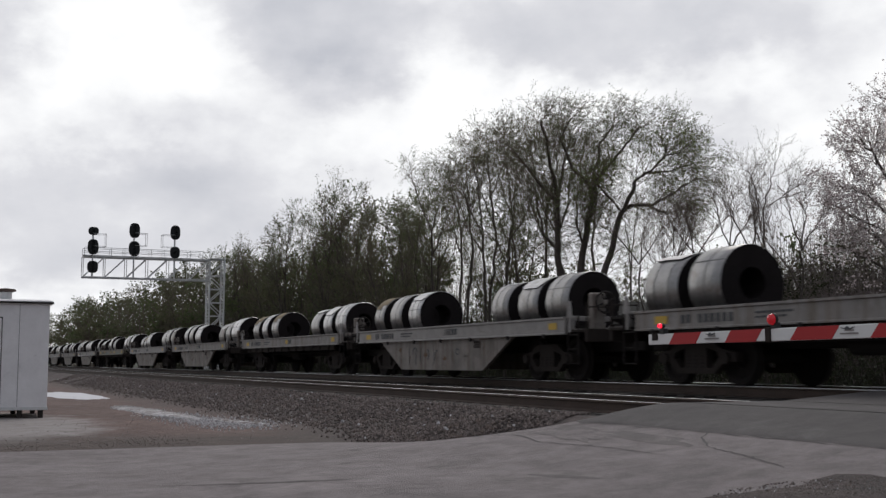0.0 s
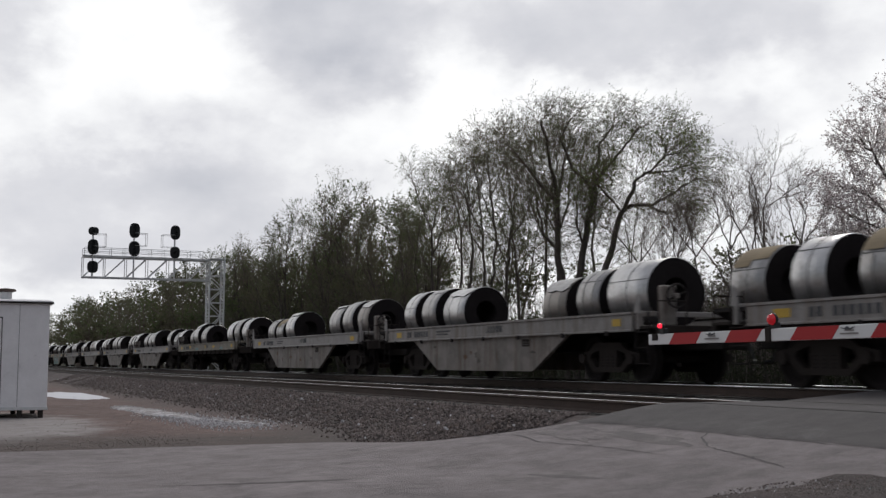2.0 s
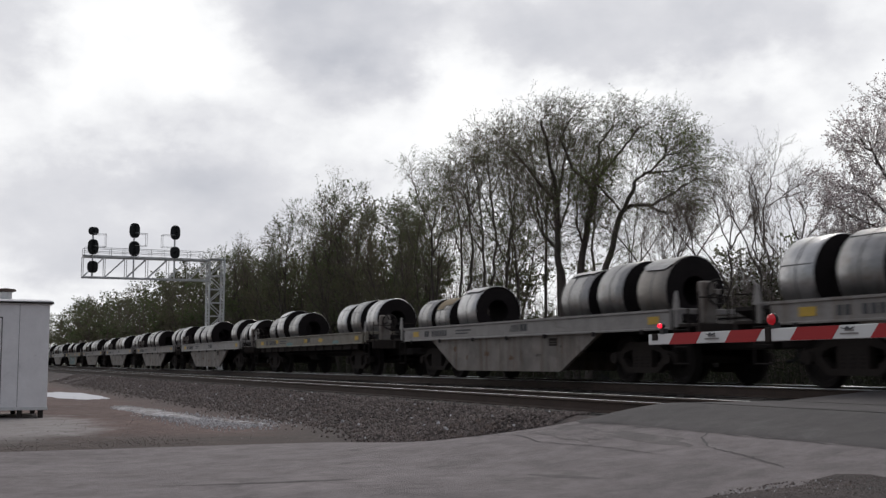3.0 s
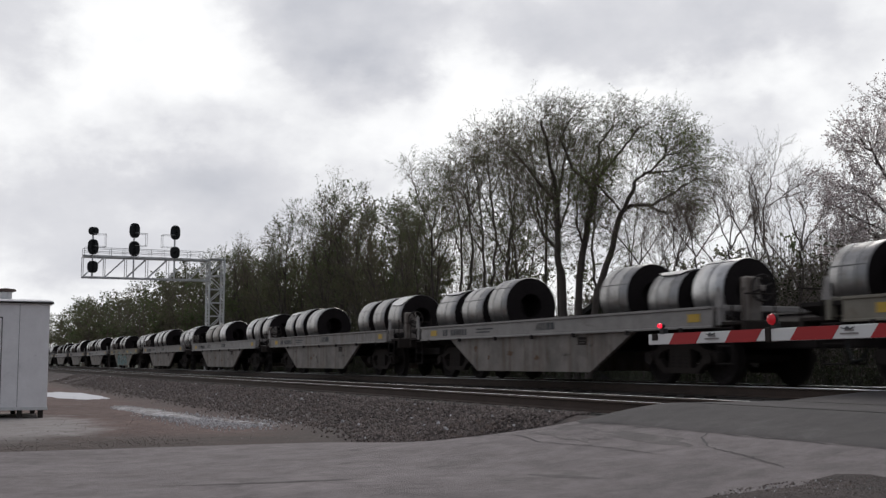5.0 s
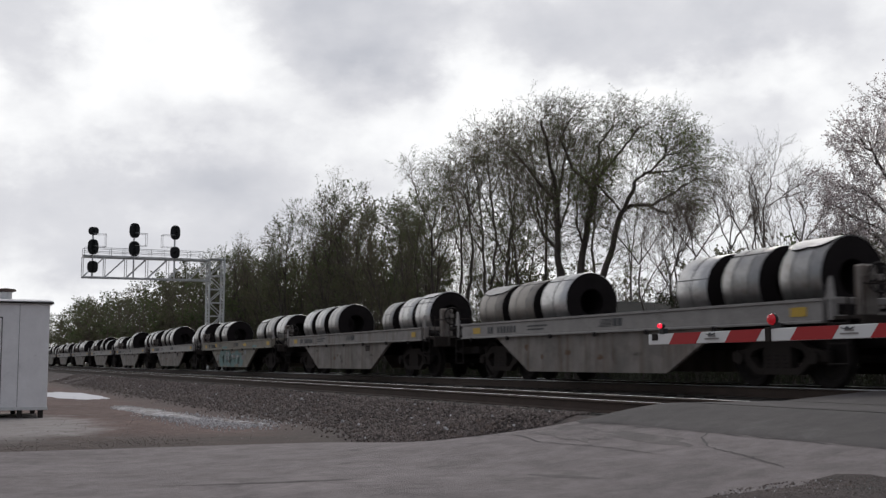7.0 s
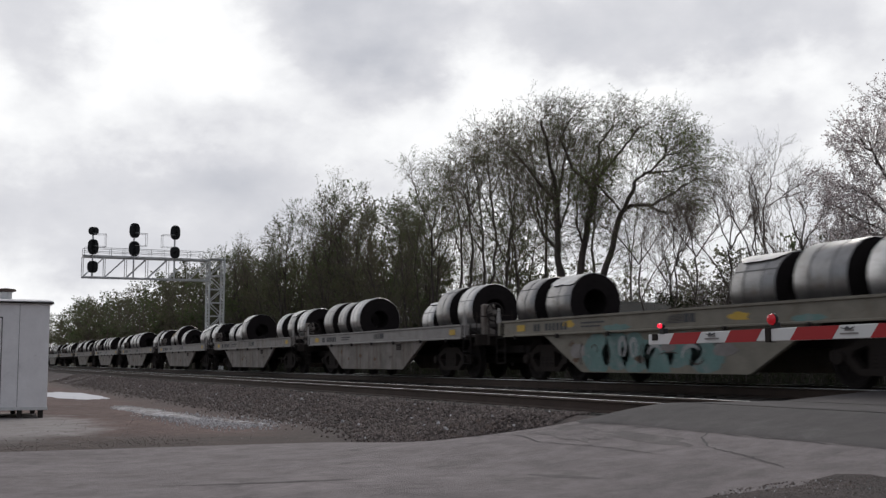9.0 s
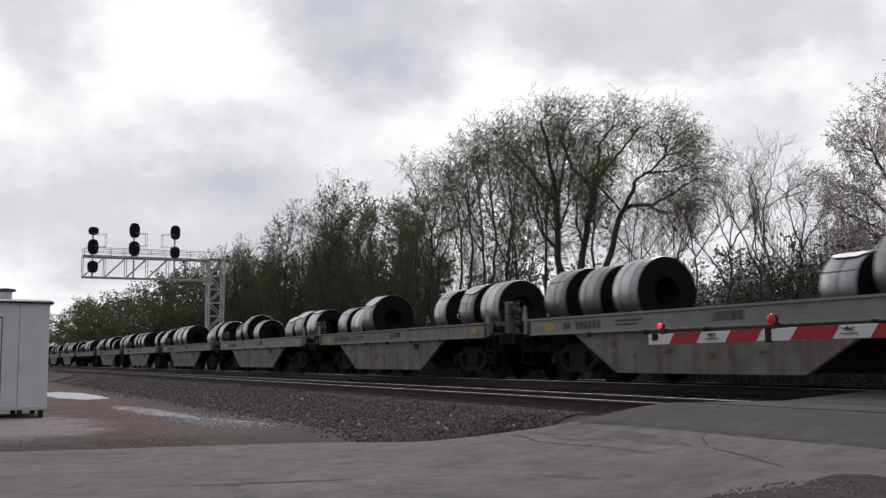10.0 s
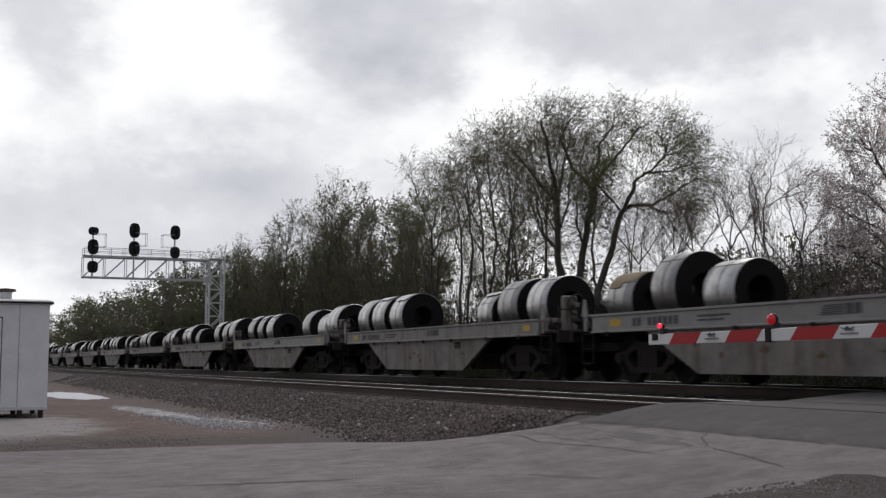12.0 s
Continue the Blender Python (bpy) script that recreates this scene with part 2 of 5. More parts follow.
# ---- mesh helpers ----
def box(bm, x0, x1, y0, y1, z0, z1, bevel=0.0):
    """A box between two corners, its edges rounded by bevel."""
    vs = [bm.verts.new((x, y, z)) for x in (x0, x1) for y in (y0, y1) for z in (z0, z1)]
    fs = [bm.faces.new([vs[i] for i in q]) for q in ((0, 1, 3, 2), (4, 6, 7, 5), (0, 4, 5, 1), (2, 3, 7, 6), (0, 2, 6, 4), (1, 5, 7, 3))]
    if bevel:
        bmesh.ops.bevel(bm, geom=list({e for f in fs for e in f.edges}), offset=bevel, segments=1, affect="EDGES")
    return bm


def rod(bm, a, b, r, n=8, r2=None):
    a, b = Vector(a), Vector(b)
    q = (b - a).to_track_quat("Z", "Y").to_matrix()
    r2 = r if r2 is None else r2
    rings = []
    for c, rr in ((a, r), (b, r2)):
        rings.append([bm.verts.new(c + q @ Vector((rr * math.cos(2 * math.pi * i / n), rr * math.sin(2 * math.pi * i / n), 0))) for i in range(n)])
    for i in range(n):
        bm.faces.new((rings[0][i], rings[0][(i + 1) % n], rings[1][(i + 1) % n], rings[1][i]))
    bm.faces.new(rings[0][::-1])
    bm.faces.new(rings[1])
    return bm


def lathe(bm, profile, axis="x", n=32, at=(0, 0, 0)):
    """Turns (along, radius) pairs round an axis; open ends are closed."""
    rings = []
    for u, r in profile:
        ring = []
        for i in range(n):
            a = 2 * math.pi * i / n
            p = (u, r * math.cos(a), r * math.sin(a)) if axis == "x" else (r * math.cos(a), u, r * math.sin(a)) if axis == "y" else (r * math.cos(a), r * math.sin(a), u)
            ring.append(bm.verts.new((p[0] + at[0], p[1] + at[1], p[2] + at[2])))
        rings.append(ring)
    for r0, r1 in zip(rings, rings[1:]):
        for i in range(n):
            bm.faces.new((r0[i], r0[(i + 1) % n], r1[(i + 1) % n], r1[i]))
    bm.faces.new(rings[0])
    bm.faces.new(rings[-1])
    bmesh.ops.recalc_face_normals(bm, faces=bm.faces[:])
    return bm


def hoop(bm, profile, n=32):
    """A closed ring round x: the (along, radius) pairs are joined end to end."""
    rings = [[bm.verts.new((u, r * math.cos(2 * math.pi * i / n), r * math.sin(2 * math.pi * i / n))) for i in range(n)] for u, r in profile]
    for r0, r1 in zip(rings, rings[1:] + rings[:1]):
        for i in range(n):
            bm.faces.new((r0[i], r0[(i + 1) % n], r1[(i + 1) % n], r1[i]))
    bmesh.ops.recalc_face_normals(bm, faces=bm.faces[:])
    return bm


def prism(bm, outline, y0, y1):
    """An outline in x and z, drawn out from y0 to y1."""
    a = [bm.verts.new((x, y0, z)) for x, z in outline]
    b = [bm.verts.new((x, y1, z)) for x, z in outline]
    n = len(a)
    bm.faces.new(a)
    bm.faces.new(b[::-1])
    for i in range(n):
        bm.faces.new((a[i], b[i], b[(i + 1) % n], a[(i + 1) % n]))
    bmesh.ops.recalc_face_normals(bm, faces=bm.faces[:])
    return bm


def mesh_of(name, bm, material, smooth=False):
    me = bpy.data.meshes.new(name)
    bm.normal_update()
    bm.to_mesh(me)
    bm.free()
    for mt in material if isinstance(material, (list, tuple)) else [material]:
        me.materials.append(mt)
    if smooth:
        me.polygons.foreach_set("use_smooth", [True] * len(me.polygons))
        me.set_sharp_from_angle(angle=radians(40))
    return me


def part(name, bm, material, parent, label="", smooth=False, m=None):
    ob = new(name, mesh_of(name, bm, material, smooth))
    ob.parent = parent
    if m is not None:
        ob.matrix_basis = m
    if label:
        ob["label"] = label
    return ob


def part_of(name, me, parent, m=None, label=""):
    ob = new(name, me)
    ob.parent = parent
    if m is not None:
        ob.matrix_basis = m
    if label:
        ob["label"] = label
    return ob


def raw(name, verts, faces, material, slots=None):
    me = bpy.data.meshes.new(name)
    me.from_pydata(verts, [], faces)
    for mt in material if isinstance(material, (list, tuple)) else [material]:
        me.materials.append(mt)
    if slots:
        me.polygons.foreach_set("material_index", slots)
    me.update()
    return me


BM = bmesh.new


# ---- ground ----
def smooth(a, b, v):
    k = max(0.0, min(1.0, (v - a) / (b - a)))
    return k * k * (3 - 2 * k)


def line(v, pts):
    if v <= pts[0][0]:
        return pts[0][1]
    for (a, p), (b, q) in zip(pts, pts[1:]):
        if v <= b:
            return p + (q - p) * (v - a) / (b - a)
    return pts[-1][1]


LOT = [(-60, -0.9), (0, -0.8), (5.6, -0.80), (6.4, -0.72), (7.75, -0.335), (10.9, -0.325), (11.6, -0.20), (15.0, -0.20), (17.4, -0.85), (30, -0.9), (60, -0.6)]
ROAD = [(-60, -1.1), (2, -0.79), (5.0, -0.68), (7.0, -0.42), (8.5, -0.13), (10.3, -0.13), (12.3, -0.03), (14.2, -0.03), (16, -0.2), (24, -0.6)]
EDGE = [(-60, -18.5), (0, -17.0), (5.2, -16.9), (6.5, -16.2), (7.2, -15.0), (7.9, -13.9), (8.5, -13.0), (10.2, -12.9), (12.5, -13.4), (15, -13.6), (60, -13.8)]


def road_edge(y):
    return line(y, EDGE)


RIM = [(-60, -1.1), (0, -0.81), (6.5, -0.79), (7.2, -0.62), (7.9, -0.42), (8.5, -0.2), (10.2, -0.17), (12.5, -0.05), (14.2, -0.05), (16, -0.25), (24, -0.65)]


def road_z(x, y):
    """The road's surface: it climbs to the crossing and slumps towards its rim."""
    k = smooth(0, 4.0 - 3.2 * smooth(6.5, 8.5, y), x - road_edge(y))
    return line(y, RIM) * (1 - k) + line(y, ROAD) * k


def ground_z(x, y):
    k = smooth(-1.0, 0.2, x - road_edge(y))
    return (line(y, LOT) + 0.025 * noise.noise((x * 0.5, y * 0.5, 0))) * (1 - k) + (road_z(x, y) - 0.05) * k


def sheet(name, xs, ys, zf, material, skirt=0.0, kind_label=("", "")):
    """A sheet over a grid of columns and rows; zf gives the height, or None to leave a point out."""
    verts, faces, idx = [], [], {}
    for j, y in enumerate(ys):
        for i, x in enumerate(xs(y) if callable(xs) else xs):
            idx[i, j] = len(verts)
            verts.append((x, y, zf(x, y)))
    nx = len(xs(ys[0]) if callable(xs) else xs)
    for j in range(len(ys) - 1):
        for i in range(nx - 1):
            faces.append((idx[i, j], idx[i + 1, j], idx[i + 1, j + 1], idx[i, j + 1]))
    me = raw(name, verts, faces, material)
    me.polygons.foreach_set("use_smooth", [True] * len(me.polygons))
    ob = new(name, me)
    return tagged(ob, kind_label[0], kind_label[1], kind="structure")


def spaced(a, b, n):
    return [a + (b - a) * i / (n - 1) for i in range(n)]


gx = [-4500, -1500, -600, -300, -200, -150] + spaced(-120, -60, 13) + spaced(-57, -8, 99) + spaced(-6, 30, 19) + [60, 150, 600, 2500]
gy = [-2500, -600, -150, -60, -30] + spaced(-15, 4, 20) + spaced(4.3, 18, 60) + spaced(19, 60, 24) + [90, 150, 300, 800, 2500, 4500]
ground = sheet("ground", gx, gy, ground_z, M["dirt"], kind_label=("brown packed dirt with pale dusty patches beside the tracks", "ground"))
ground.data.materials.append(M["field"])
ground.data.materials.append(M["ballast"])
ground.data.materials.append(M["bed"])
for poly in ground.data.polygons:
    c = poly.center
    if c.y > 17.0 or c.x < -140 and c.y < 5:
        poly.material_index = 1
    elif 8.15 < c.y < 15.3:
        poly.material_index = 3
    elif 6.9 < c.y and c.x < road_edge(c.y) + 0.6:
        poly.material_index = 2

road = sheet("road", lambda y: [road_edge(y) + (12 - road_edge(y)) * (i / 90) ** 1.3 for i in range(91)], spaced(-40, 8.0, 110),
             lambda x, y: road_z(x, y) + 0.012 - 0.06 * (1 - smooth(0, 0.3, x - road_edge(y))),
             M["asphalt_old"], kind_label=("worn pale grey asphalt road with cracks and patches", "road"))


# the crossing: darker asphalt round and between the rails
def cross_x(y):
    a = road_edge(y) + 0.12 + 1.5 * (1 - smooth(7.38, 8.1, y)) ** 2
    return [a + (12 - a) * (i / 60) ** 1.3 for i in range(61)]


for y0, y1, n in ((7.40, 8.552, 16), (8.645, 10.055, 10), (10.15, 12.395, 18), (12.50, 13.90, 10), (14.01, 55.0, 40)):
    sheet("crossing_road", cross_x, spaced(y0, y1, n), lambda x, y: road_z(x, y) + 0.026 - 0.03 * (1 - smooth(0, 0.3, x - cross_x(y)[0])) - 0.012 * (1 - smooth(7.4, 7.5, y)),
          M["asphalt_new"], kind_label=("dark grey asphalt level crossing between the rails", "road"))


# ---- tracks ----
def rail_bar(name, x0, x1, y, top, worn):
    """One rail: foot, web and head; its worn top shines."""
    half = [(0.075, -0.18), (0.075, -0.165), (0.012, -0.145), (0.012, -0.045), (0.036, -0.035), (0.036, -0.014), (0.031, -0.006), (0.020, -0.0015), (0.008, 0.0)]
    prof = half + [(-a, b) for a, b in reversed(half)]
    n = len(prof)
    verts = [(x, y + a, top + b) for x in (x0, x1) for a, b in prof]
    faces = [tuple(range(n)), tuple(range(2 * n - 1, n - 1, -1))]
    slots = [0, 0]
    for i in range(n):
        j = (i + 1) % n
        faces.append((i, n + i, n + j, j))
        slots.append(1 if prof[i][1] >= -worn and prof[j][1] >= -worn else 0)
    return raw(name, verts, faces, [M["rail_side"], M["rail_top"]], slots)


for cy, top in ((NEAR_Y, -0.13), (TRAIN_Y, 0.0)):
    track = tagged(new("railway_track"), "steel railway rails on dark wooden ties in ballast", "railway track", kind="structure")
    for side in (-1, 1):
        part_of("rail", rail_bar("rail", -900, 300, cy + side * 0.7535, top, 0.0145 if cy == TRAIN_Y else 0.002), track, label="rusty steel rail with a polished top")
    tie = mesh_of("tie", box(BM(), -0.11, 0.11, -1.3, 1.3, -0.17, 0.0, 0.012), M["tie"])
    for i in range(150):
        part_of("tie", tie, track, pose(-14.9 - 0.53 * i, cy + 0.04 * math.sin(i * 7.1), top - 0.172, 0, 0, 0.8 * math.sin(i * 3.3)))


# ---- stones ----
def stone_field(name, count, where, size, material, label, seed, lift=0.0):
    rng = random.Random(seed)
    verts, faces = [], []
    for _ in range(count):
        x, y = where(rng)
        s = size * rng.uniform(0.5, 1.35)
        z = ground_z(x, y) + s * 0.2 + lift
        q = Euler((rng.uniform(0, 6), rng.uniform(0, 6), rng.uniform(0, 6))).to_matrix()
        b = len(verts)
        for v in ((1, 0.1, 0), (-0.9, 0.2, 0.1), (0.1, 0.8, -0.1), (0, -0.9, 0.1), (0.1, 0, 0.75), (-0.1, 0.1, -0.7)):
            w = q @ Vector(v) * s * 0.5 * rng.uniform(0.75, 1.2)
            verts.append((x + w.x, y + w.y, z + w.z))
        for f in ((0, 2, 4), (2, 1, 4), (1, 3, 4), (3, 0, 4), (2, 0, 5), (1, 2, 5), (3, 1, 5), (0, 3, 5)):
            faces.append(tuple(b + i for i in f))
    return tagged(new(name, raw(name, verts, faces, material)), label, "gravel", kind="stuff")


def on_shoulder(rng):
    x = -14.2 - 60 * rng.random() ** 2.0
    y = rng.uniform(6.3, 8.4) if rng.random() < 0.94 else 6.4 - abs(rng.gauss(0, 0.25))
    while x > road_edge(y) - 0.1:
        x -= 1.0
    return x, y


def on_bed(rng):
    return -13.6 - 50 * rng.random() ** 1.8, rng.uniform(8.2, 15.2)


stone_field("track_ballast", 25000, on_shoulder, 0.058, M["stone"], "grey crushed stone ballast on the track's shoulder", 1)
# oily stones, coloured darker still for the shadow below the cars
stone_field("track_ballast", 9000, on_bed, 0.06, surface("stone_oily_shaded", (0.05, 0.043, 0.041), 0.92, 0, 0.2, 3, 30, 0.3, 0.01, None, 0.5, (1, 1, 1), 0.5), "oily ballast stones between the rails, darkened with the train's shade", 2, -0.045)
stone_field("pale_stones", 110, on_shoulder, 0.075, M["white_stone"], "scattered whitish ballast stones", 3)


def in_streak(rng):
    k = rng.random()
    return -32 + 11 * k + rng.gauss(0, 0.5), 4.55 + 0.75 * k + rng.gauss(0, 0.12 + 0.38 * k)


stone_field("pale_stones", 3000, in_streak, 0.045, M["white_stone"], "spilled white stones along the foot of the ballast", 4)


def on_lot(rng):
    x = -17.4 - 11 * rng.random() ** 1.6
    return x, rng.uniform(-1.0, 6.2)


stone_field("lot_gravel", 420, on_lot, 0.02, M["lot_stone"], "loose grey gravel on the dirt beside the road", 5)


def on_rim(rng):
    y = rng.uniform(-1.2, 3.6)
    return road_edge(y) - 0.15 - abs(rng.gauss(0, 0.9)), y


stone_field("soil_clods", 1500, on_rim, 0.015, M["stone"], "dark clods and grit along the road's edge", 8)


def patch(name, cx, cy, rx, ry, material, label, seed, lift=0.01, rot=0.0):
    """A low flat heap with a ragged outline lying on the ground."""
    verts, faces, n = [(cx, cy, ground_z(cx, cy) + lift + 0.02)], [], 64
    for k, rr in ((0.6, lift + 0.015), (1.0, -0.01)):
        for i in range(n):
            a = 2 * math.pi * i / n
            w = 1 + 0.22 * noise.noise((3 * math.cos(a), 3 * math.sin(a), seed)) + 0.12 * noise.noise((9 * math.cos(a), 9 * math.sin(a), seed))
            u, v = rx * k * w * math.cos(a), ry * k * w * math.sin(a)
            x, y = cx + u * math.cos(rot) - v * math.sin(rot), cy + u * math.sin(rot) + v * math.cos(rot)
            verts.append((x, y, ground_z(x, y) + rr))
    for i in range(n):
        j = (i + 1) % n
        faces += [(0, 1 + i, 1 + j), (1 + i, 1 + n + i, 1 + n + j, 1 + j)]
    return tagged(new(name, raw(name, verts, faces, material)), label, "ground patch", kind="structure")


patch("ground_patch", -44.0, 4.5, 5.6, 1.0, M["lime"], "white spilled lime dust on the dirt", 1, 0.03, 0.05)
patch("ground_patch", -28.4, 4.75, 4.4, 0.42, M["lime_thin"], "streak of white lime dust at the ballast's foot", 5, 0.02, 0.09)
patch("ground_patch", -23.0, 5.55, 2.0, 0.16, M["lime_thin"], "thin streak of white dust on the dirt", 7, 0.02, 0.12)


def ribbon(name, pts, width, zf, material, label, seed):
    rng = random.Random(seed)
    fine = []
    for (ax, ay), (bx, by) in zip(pts, pts[1:]):
        for i in range(10):
            k = i / 10
            fine.append((ax + (bx - ax) * k + rng.gauss(0, 0.012), ay + (by - ay) * k + rng.gauss(0, 0.012)))
    verts, faces = [], []
    for i, (x, y) in enumerate(fine):
        a, b = fine[max(0, i - 1)], fine[min(len(fine) - 1, i + 1)]
        d = Vector((b[0] - a[0], b[1] - a[1])).normalized()
        w = width * rng.uniform(0.4, 1.2) * min(1, 0.2 + i / 6, 0.2 + (len(fine) - 1 - i) / 6)
        for sg in (-1, 1):
            px, py = x - d.y * w * sg, y + d.x * w * sg
            verts.append((px, py, zf(px, py)))
    for i in range(len(fine) - 1):
        faces.append((2 * i, 2 * i + 1, 2 * i + 3, 2 * i + 2))
    return tagged(new(name, raw(name, verts, faces, material)), label, "crack", kind="structure")


def on_road(x, y):
    return road_z(x, y) + 0.018


ribbon("crack", [(-10.05, 7.40), (-9.92, 7.17), (-9.35, 6.86), (-8.49, 6.68), (-7.66, 6.42)], 0.011, on_road, M["crack"], "dark open crack across the old asphalt", 1)
ribbon("crack", [(-15.3, 7.10), (-13.4, 6.62), (-11.65, 6.27), (-10.42, 6.40), (-9.17, 6.37)], 0.011, on_road, M["crack"], "long thin crack along the old asphalt", 2)
ribbon("crack", [(-13.9, 7.33), (-12.0, 7.36), (-10.29, 7.38), (-8.86, 7.38), (-7.0, 7.35), (-4.0, 7.35)], 0.011, on_road, M["crack"], "dark seam where the newer asphalt begins", 3)
ribbon("crack", [(-10.6, 3.3), (-10.2, 3.7), (-9.9, 4.4)], 0.011, on_road, M["crack"], "short dark crack in the old asphalt", 4)
ribbon("crack", [(-12.6, 4.3), (-12.3, 4.9), (-12.2, 5.4)], 0.009, on_road, M["crack"], "short dark crack in the old asphalt", 5)


def road_patch(name, cx, cy, rx, ry, rot, material, label, category, seed, lift):
    """A thin sheet with a ragged outline lying on the road."""
    n, verts, faces = 48, [(cx, cy, road_z(cx, cy) + lift + 0.004)], []
    for i in range(n):
        a = 2 * math.pi * i / n
        w = 1 + 0.3 * noise.noise((2.5 * math.cos(a), 2.5 * math.sin(a), seed)) + 0.15 * noise.noise((8 * math.cos(a), 8 * math.sin(a), seed))
        u, v = rx * w * math.cos(a), ry * w * math.sin(a)
        x, y = cx + u * math.cos(rot) - v * math.sin(rot), cy + u * math.sin(rot) + v * math.cos(rot)
        verts.append((x, y, road_z(x, y) + lift))
        faces.append((0, 1 + i, 1 + (i + 1) % n))
    tagged(new(name, raw(name, verts, faces, material)), label, category, kind="structure")


road_patch("gravel_patch", -5.4, 5.6, 2.0, 1.25, 0.0, M["ballast"], "dark gravel patch at the road's side", "gravel", 3, 0.018)
road_patch("asphalt_patch", -12.5, 6.95, 1.5, 0.30, -0.22, M["asphalt_mid"], "darker worn patch in the old asphalt", "road", 4, 0.0155)
road_patch("asphalt_patch", -10.6, 6.95, 1.1, 0.16, -0.05, M["asphalt_mid"], "narrow worn dark patch in the old asphalt", "road", 9, 0.0155)
road_patch("asphalt_patch", -9.4, 5.2, 0.5, 0.06, 0.3, M["asphalt_mid"], "small dark stain on the old asphalt", "road", 11, 0.0155)
road_patch("asphalt_patch", -10.9, 2.9, 0.9, 0.05, 1.2, M["asphalt_mid"], "thin dark tyre stain on the old asphalt", "road", 13, 0.0155)


def near_gravel(rng):
    a, k = rng.uniform(0, 6.283), rng.random() ** 0.5
    return -5.4 + 2.0 * k * math.cos(a), 5.6 + 1.28 * k * math.sin(a)


stone_field("road_gravel", 8000, near_gravel, 0.015, M["stone"], "loose grey gravel at the road's side", 6, 0.065)
stone_field("road_gravel", 420, near_gravel, 0.016, M["white_stone"], "whitish loose stones at the road's side", 7, 0.065)


# ---- coil car ----
def bogie(parent, cx):
    """A two-axle truck under the car, its wheelsets turning."""
    b = new("bogie")
    b.parent = parent
    b.matrix_basis = pose(cx, 0, 0)
    for sg in (-1, 1):
        y = sg * 0.99
        bm = prism(BM(), [(-1.12, 0.40), (-1.12, 0.56), (-0.72, 0.62), (-0.45, 0.78), (0.45, 0.78), (0.72, 0.62), (1.12, 0.56), (1.12, 0.40), (0.82, 0.42), (0.52, 0.20),
                            (0.46, 0.30), (0.66, 0.48), (0.60, 0.57), (0.32, 0.64), (0.32, 0.30), (0.46, 0.30), (0.52, 0.20),
                            (-0.52, 0.20), (-0.46, 0.30), (-0.32, 0.30), (-0.32, 0.64), (-0.60, 0.57), (-0.66, 0.48), (-0.46, 0.30), (-0.52, 0.20), (-0.82, 0.42)], y - 0.07, y + 0.07)
        for sx in (-1, 1):
            lathe(bm, [(y - 0.13, 0.10), (y + 0.13, 0.10)], "y", 12, (sx * 0.89, 0, 0.46))
        part("side_frame", bm, M["truck_frame"], b)
        for k in (-0.2, 0.0, 0.2):
            part("spring", lathe(BM(), [(0.29 + 0.03 * i, 0.085 if i % 2 else 0.066) for i in range(9)], "z", 10), M["truck"], b, m=pose(k, y, 0))
    part("bolster", box(BM(), -0.2, 0.2, -1.0, 1.0, 0.5, 0.78, 0.03), M["truck"], b)
    for sx in (-1, 1):
        part("axle", rod(BM(), (0, -1.05, 0), (0, 1.05, 0), 0.075, 10), M["truck"], b, m=pose(sx * 0.89, 0, 0.457))
        for sg in (-1, 1):
            bm = lathe(BM(), [(sg * -0.07, 0.24), (sg * -0.065, 0.40), (sg * -0.06, 0.485), (sg * -0.035, 0.485), (sg * -0.02, 0.457), (sg * 0.07, 0.452), (sg * 0.07, 0.38), (sg * 0.02, 0.34), (sg * 0.02, 0.16), (sg * 0.09, 0.13)], "y", 28)
            for i in range(6):
                a = i * math.pi / 3
                rod(bm, (0.25 * math.cos(a), sg * 0.015, 0.25 * math.sin(a)), (0.25 * math.cos(a), sg * 0.025, 0.25 * math.sin(a)), 0.03, 6)
            part("wheel", bm, M["truck"], b, smooth=True, m=pose(sx * 0.89, sg * 0.75, 0.457))
    return b


def bars(parent, x0, z, count, w, h, gap, y, material, name="lettering"):
    bm = BM()
    for i in range(count):
        box(bm, x0 + i * (w + gap), x0 + i * (w + gap) + w, y, y + 0.006, z, z + h)
    return part(name, bm, material, parent)


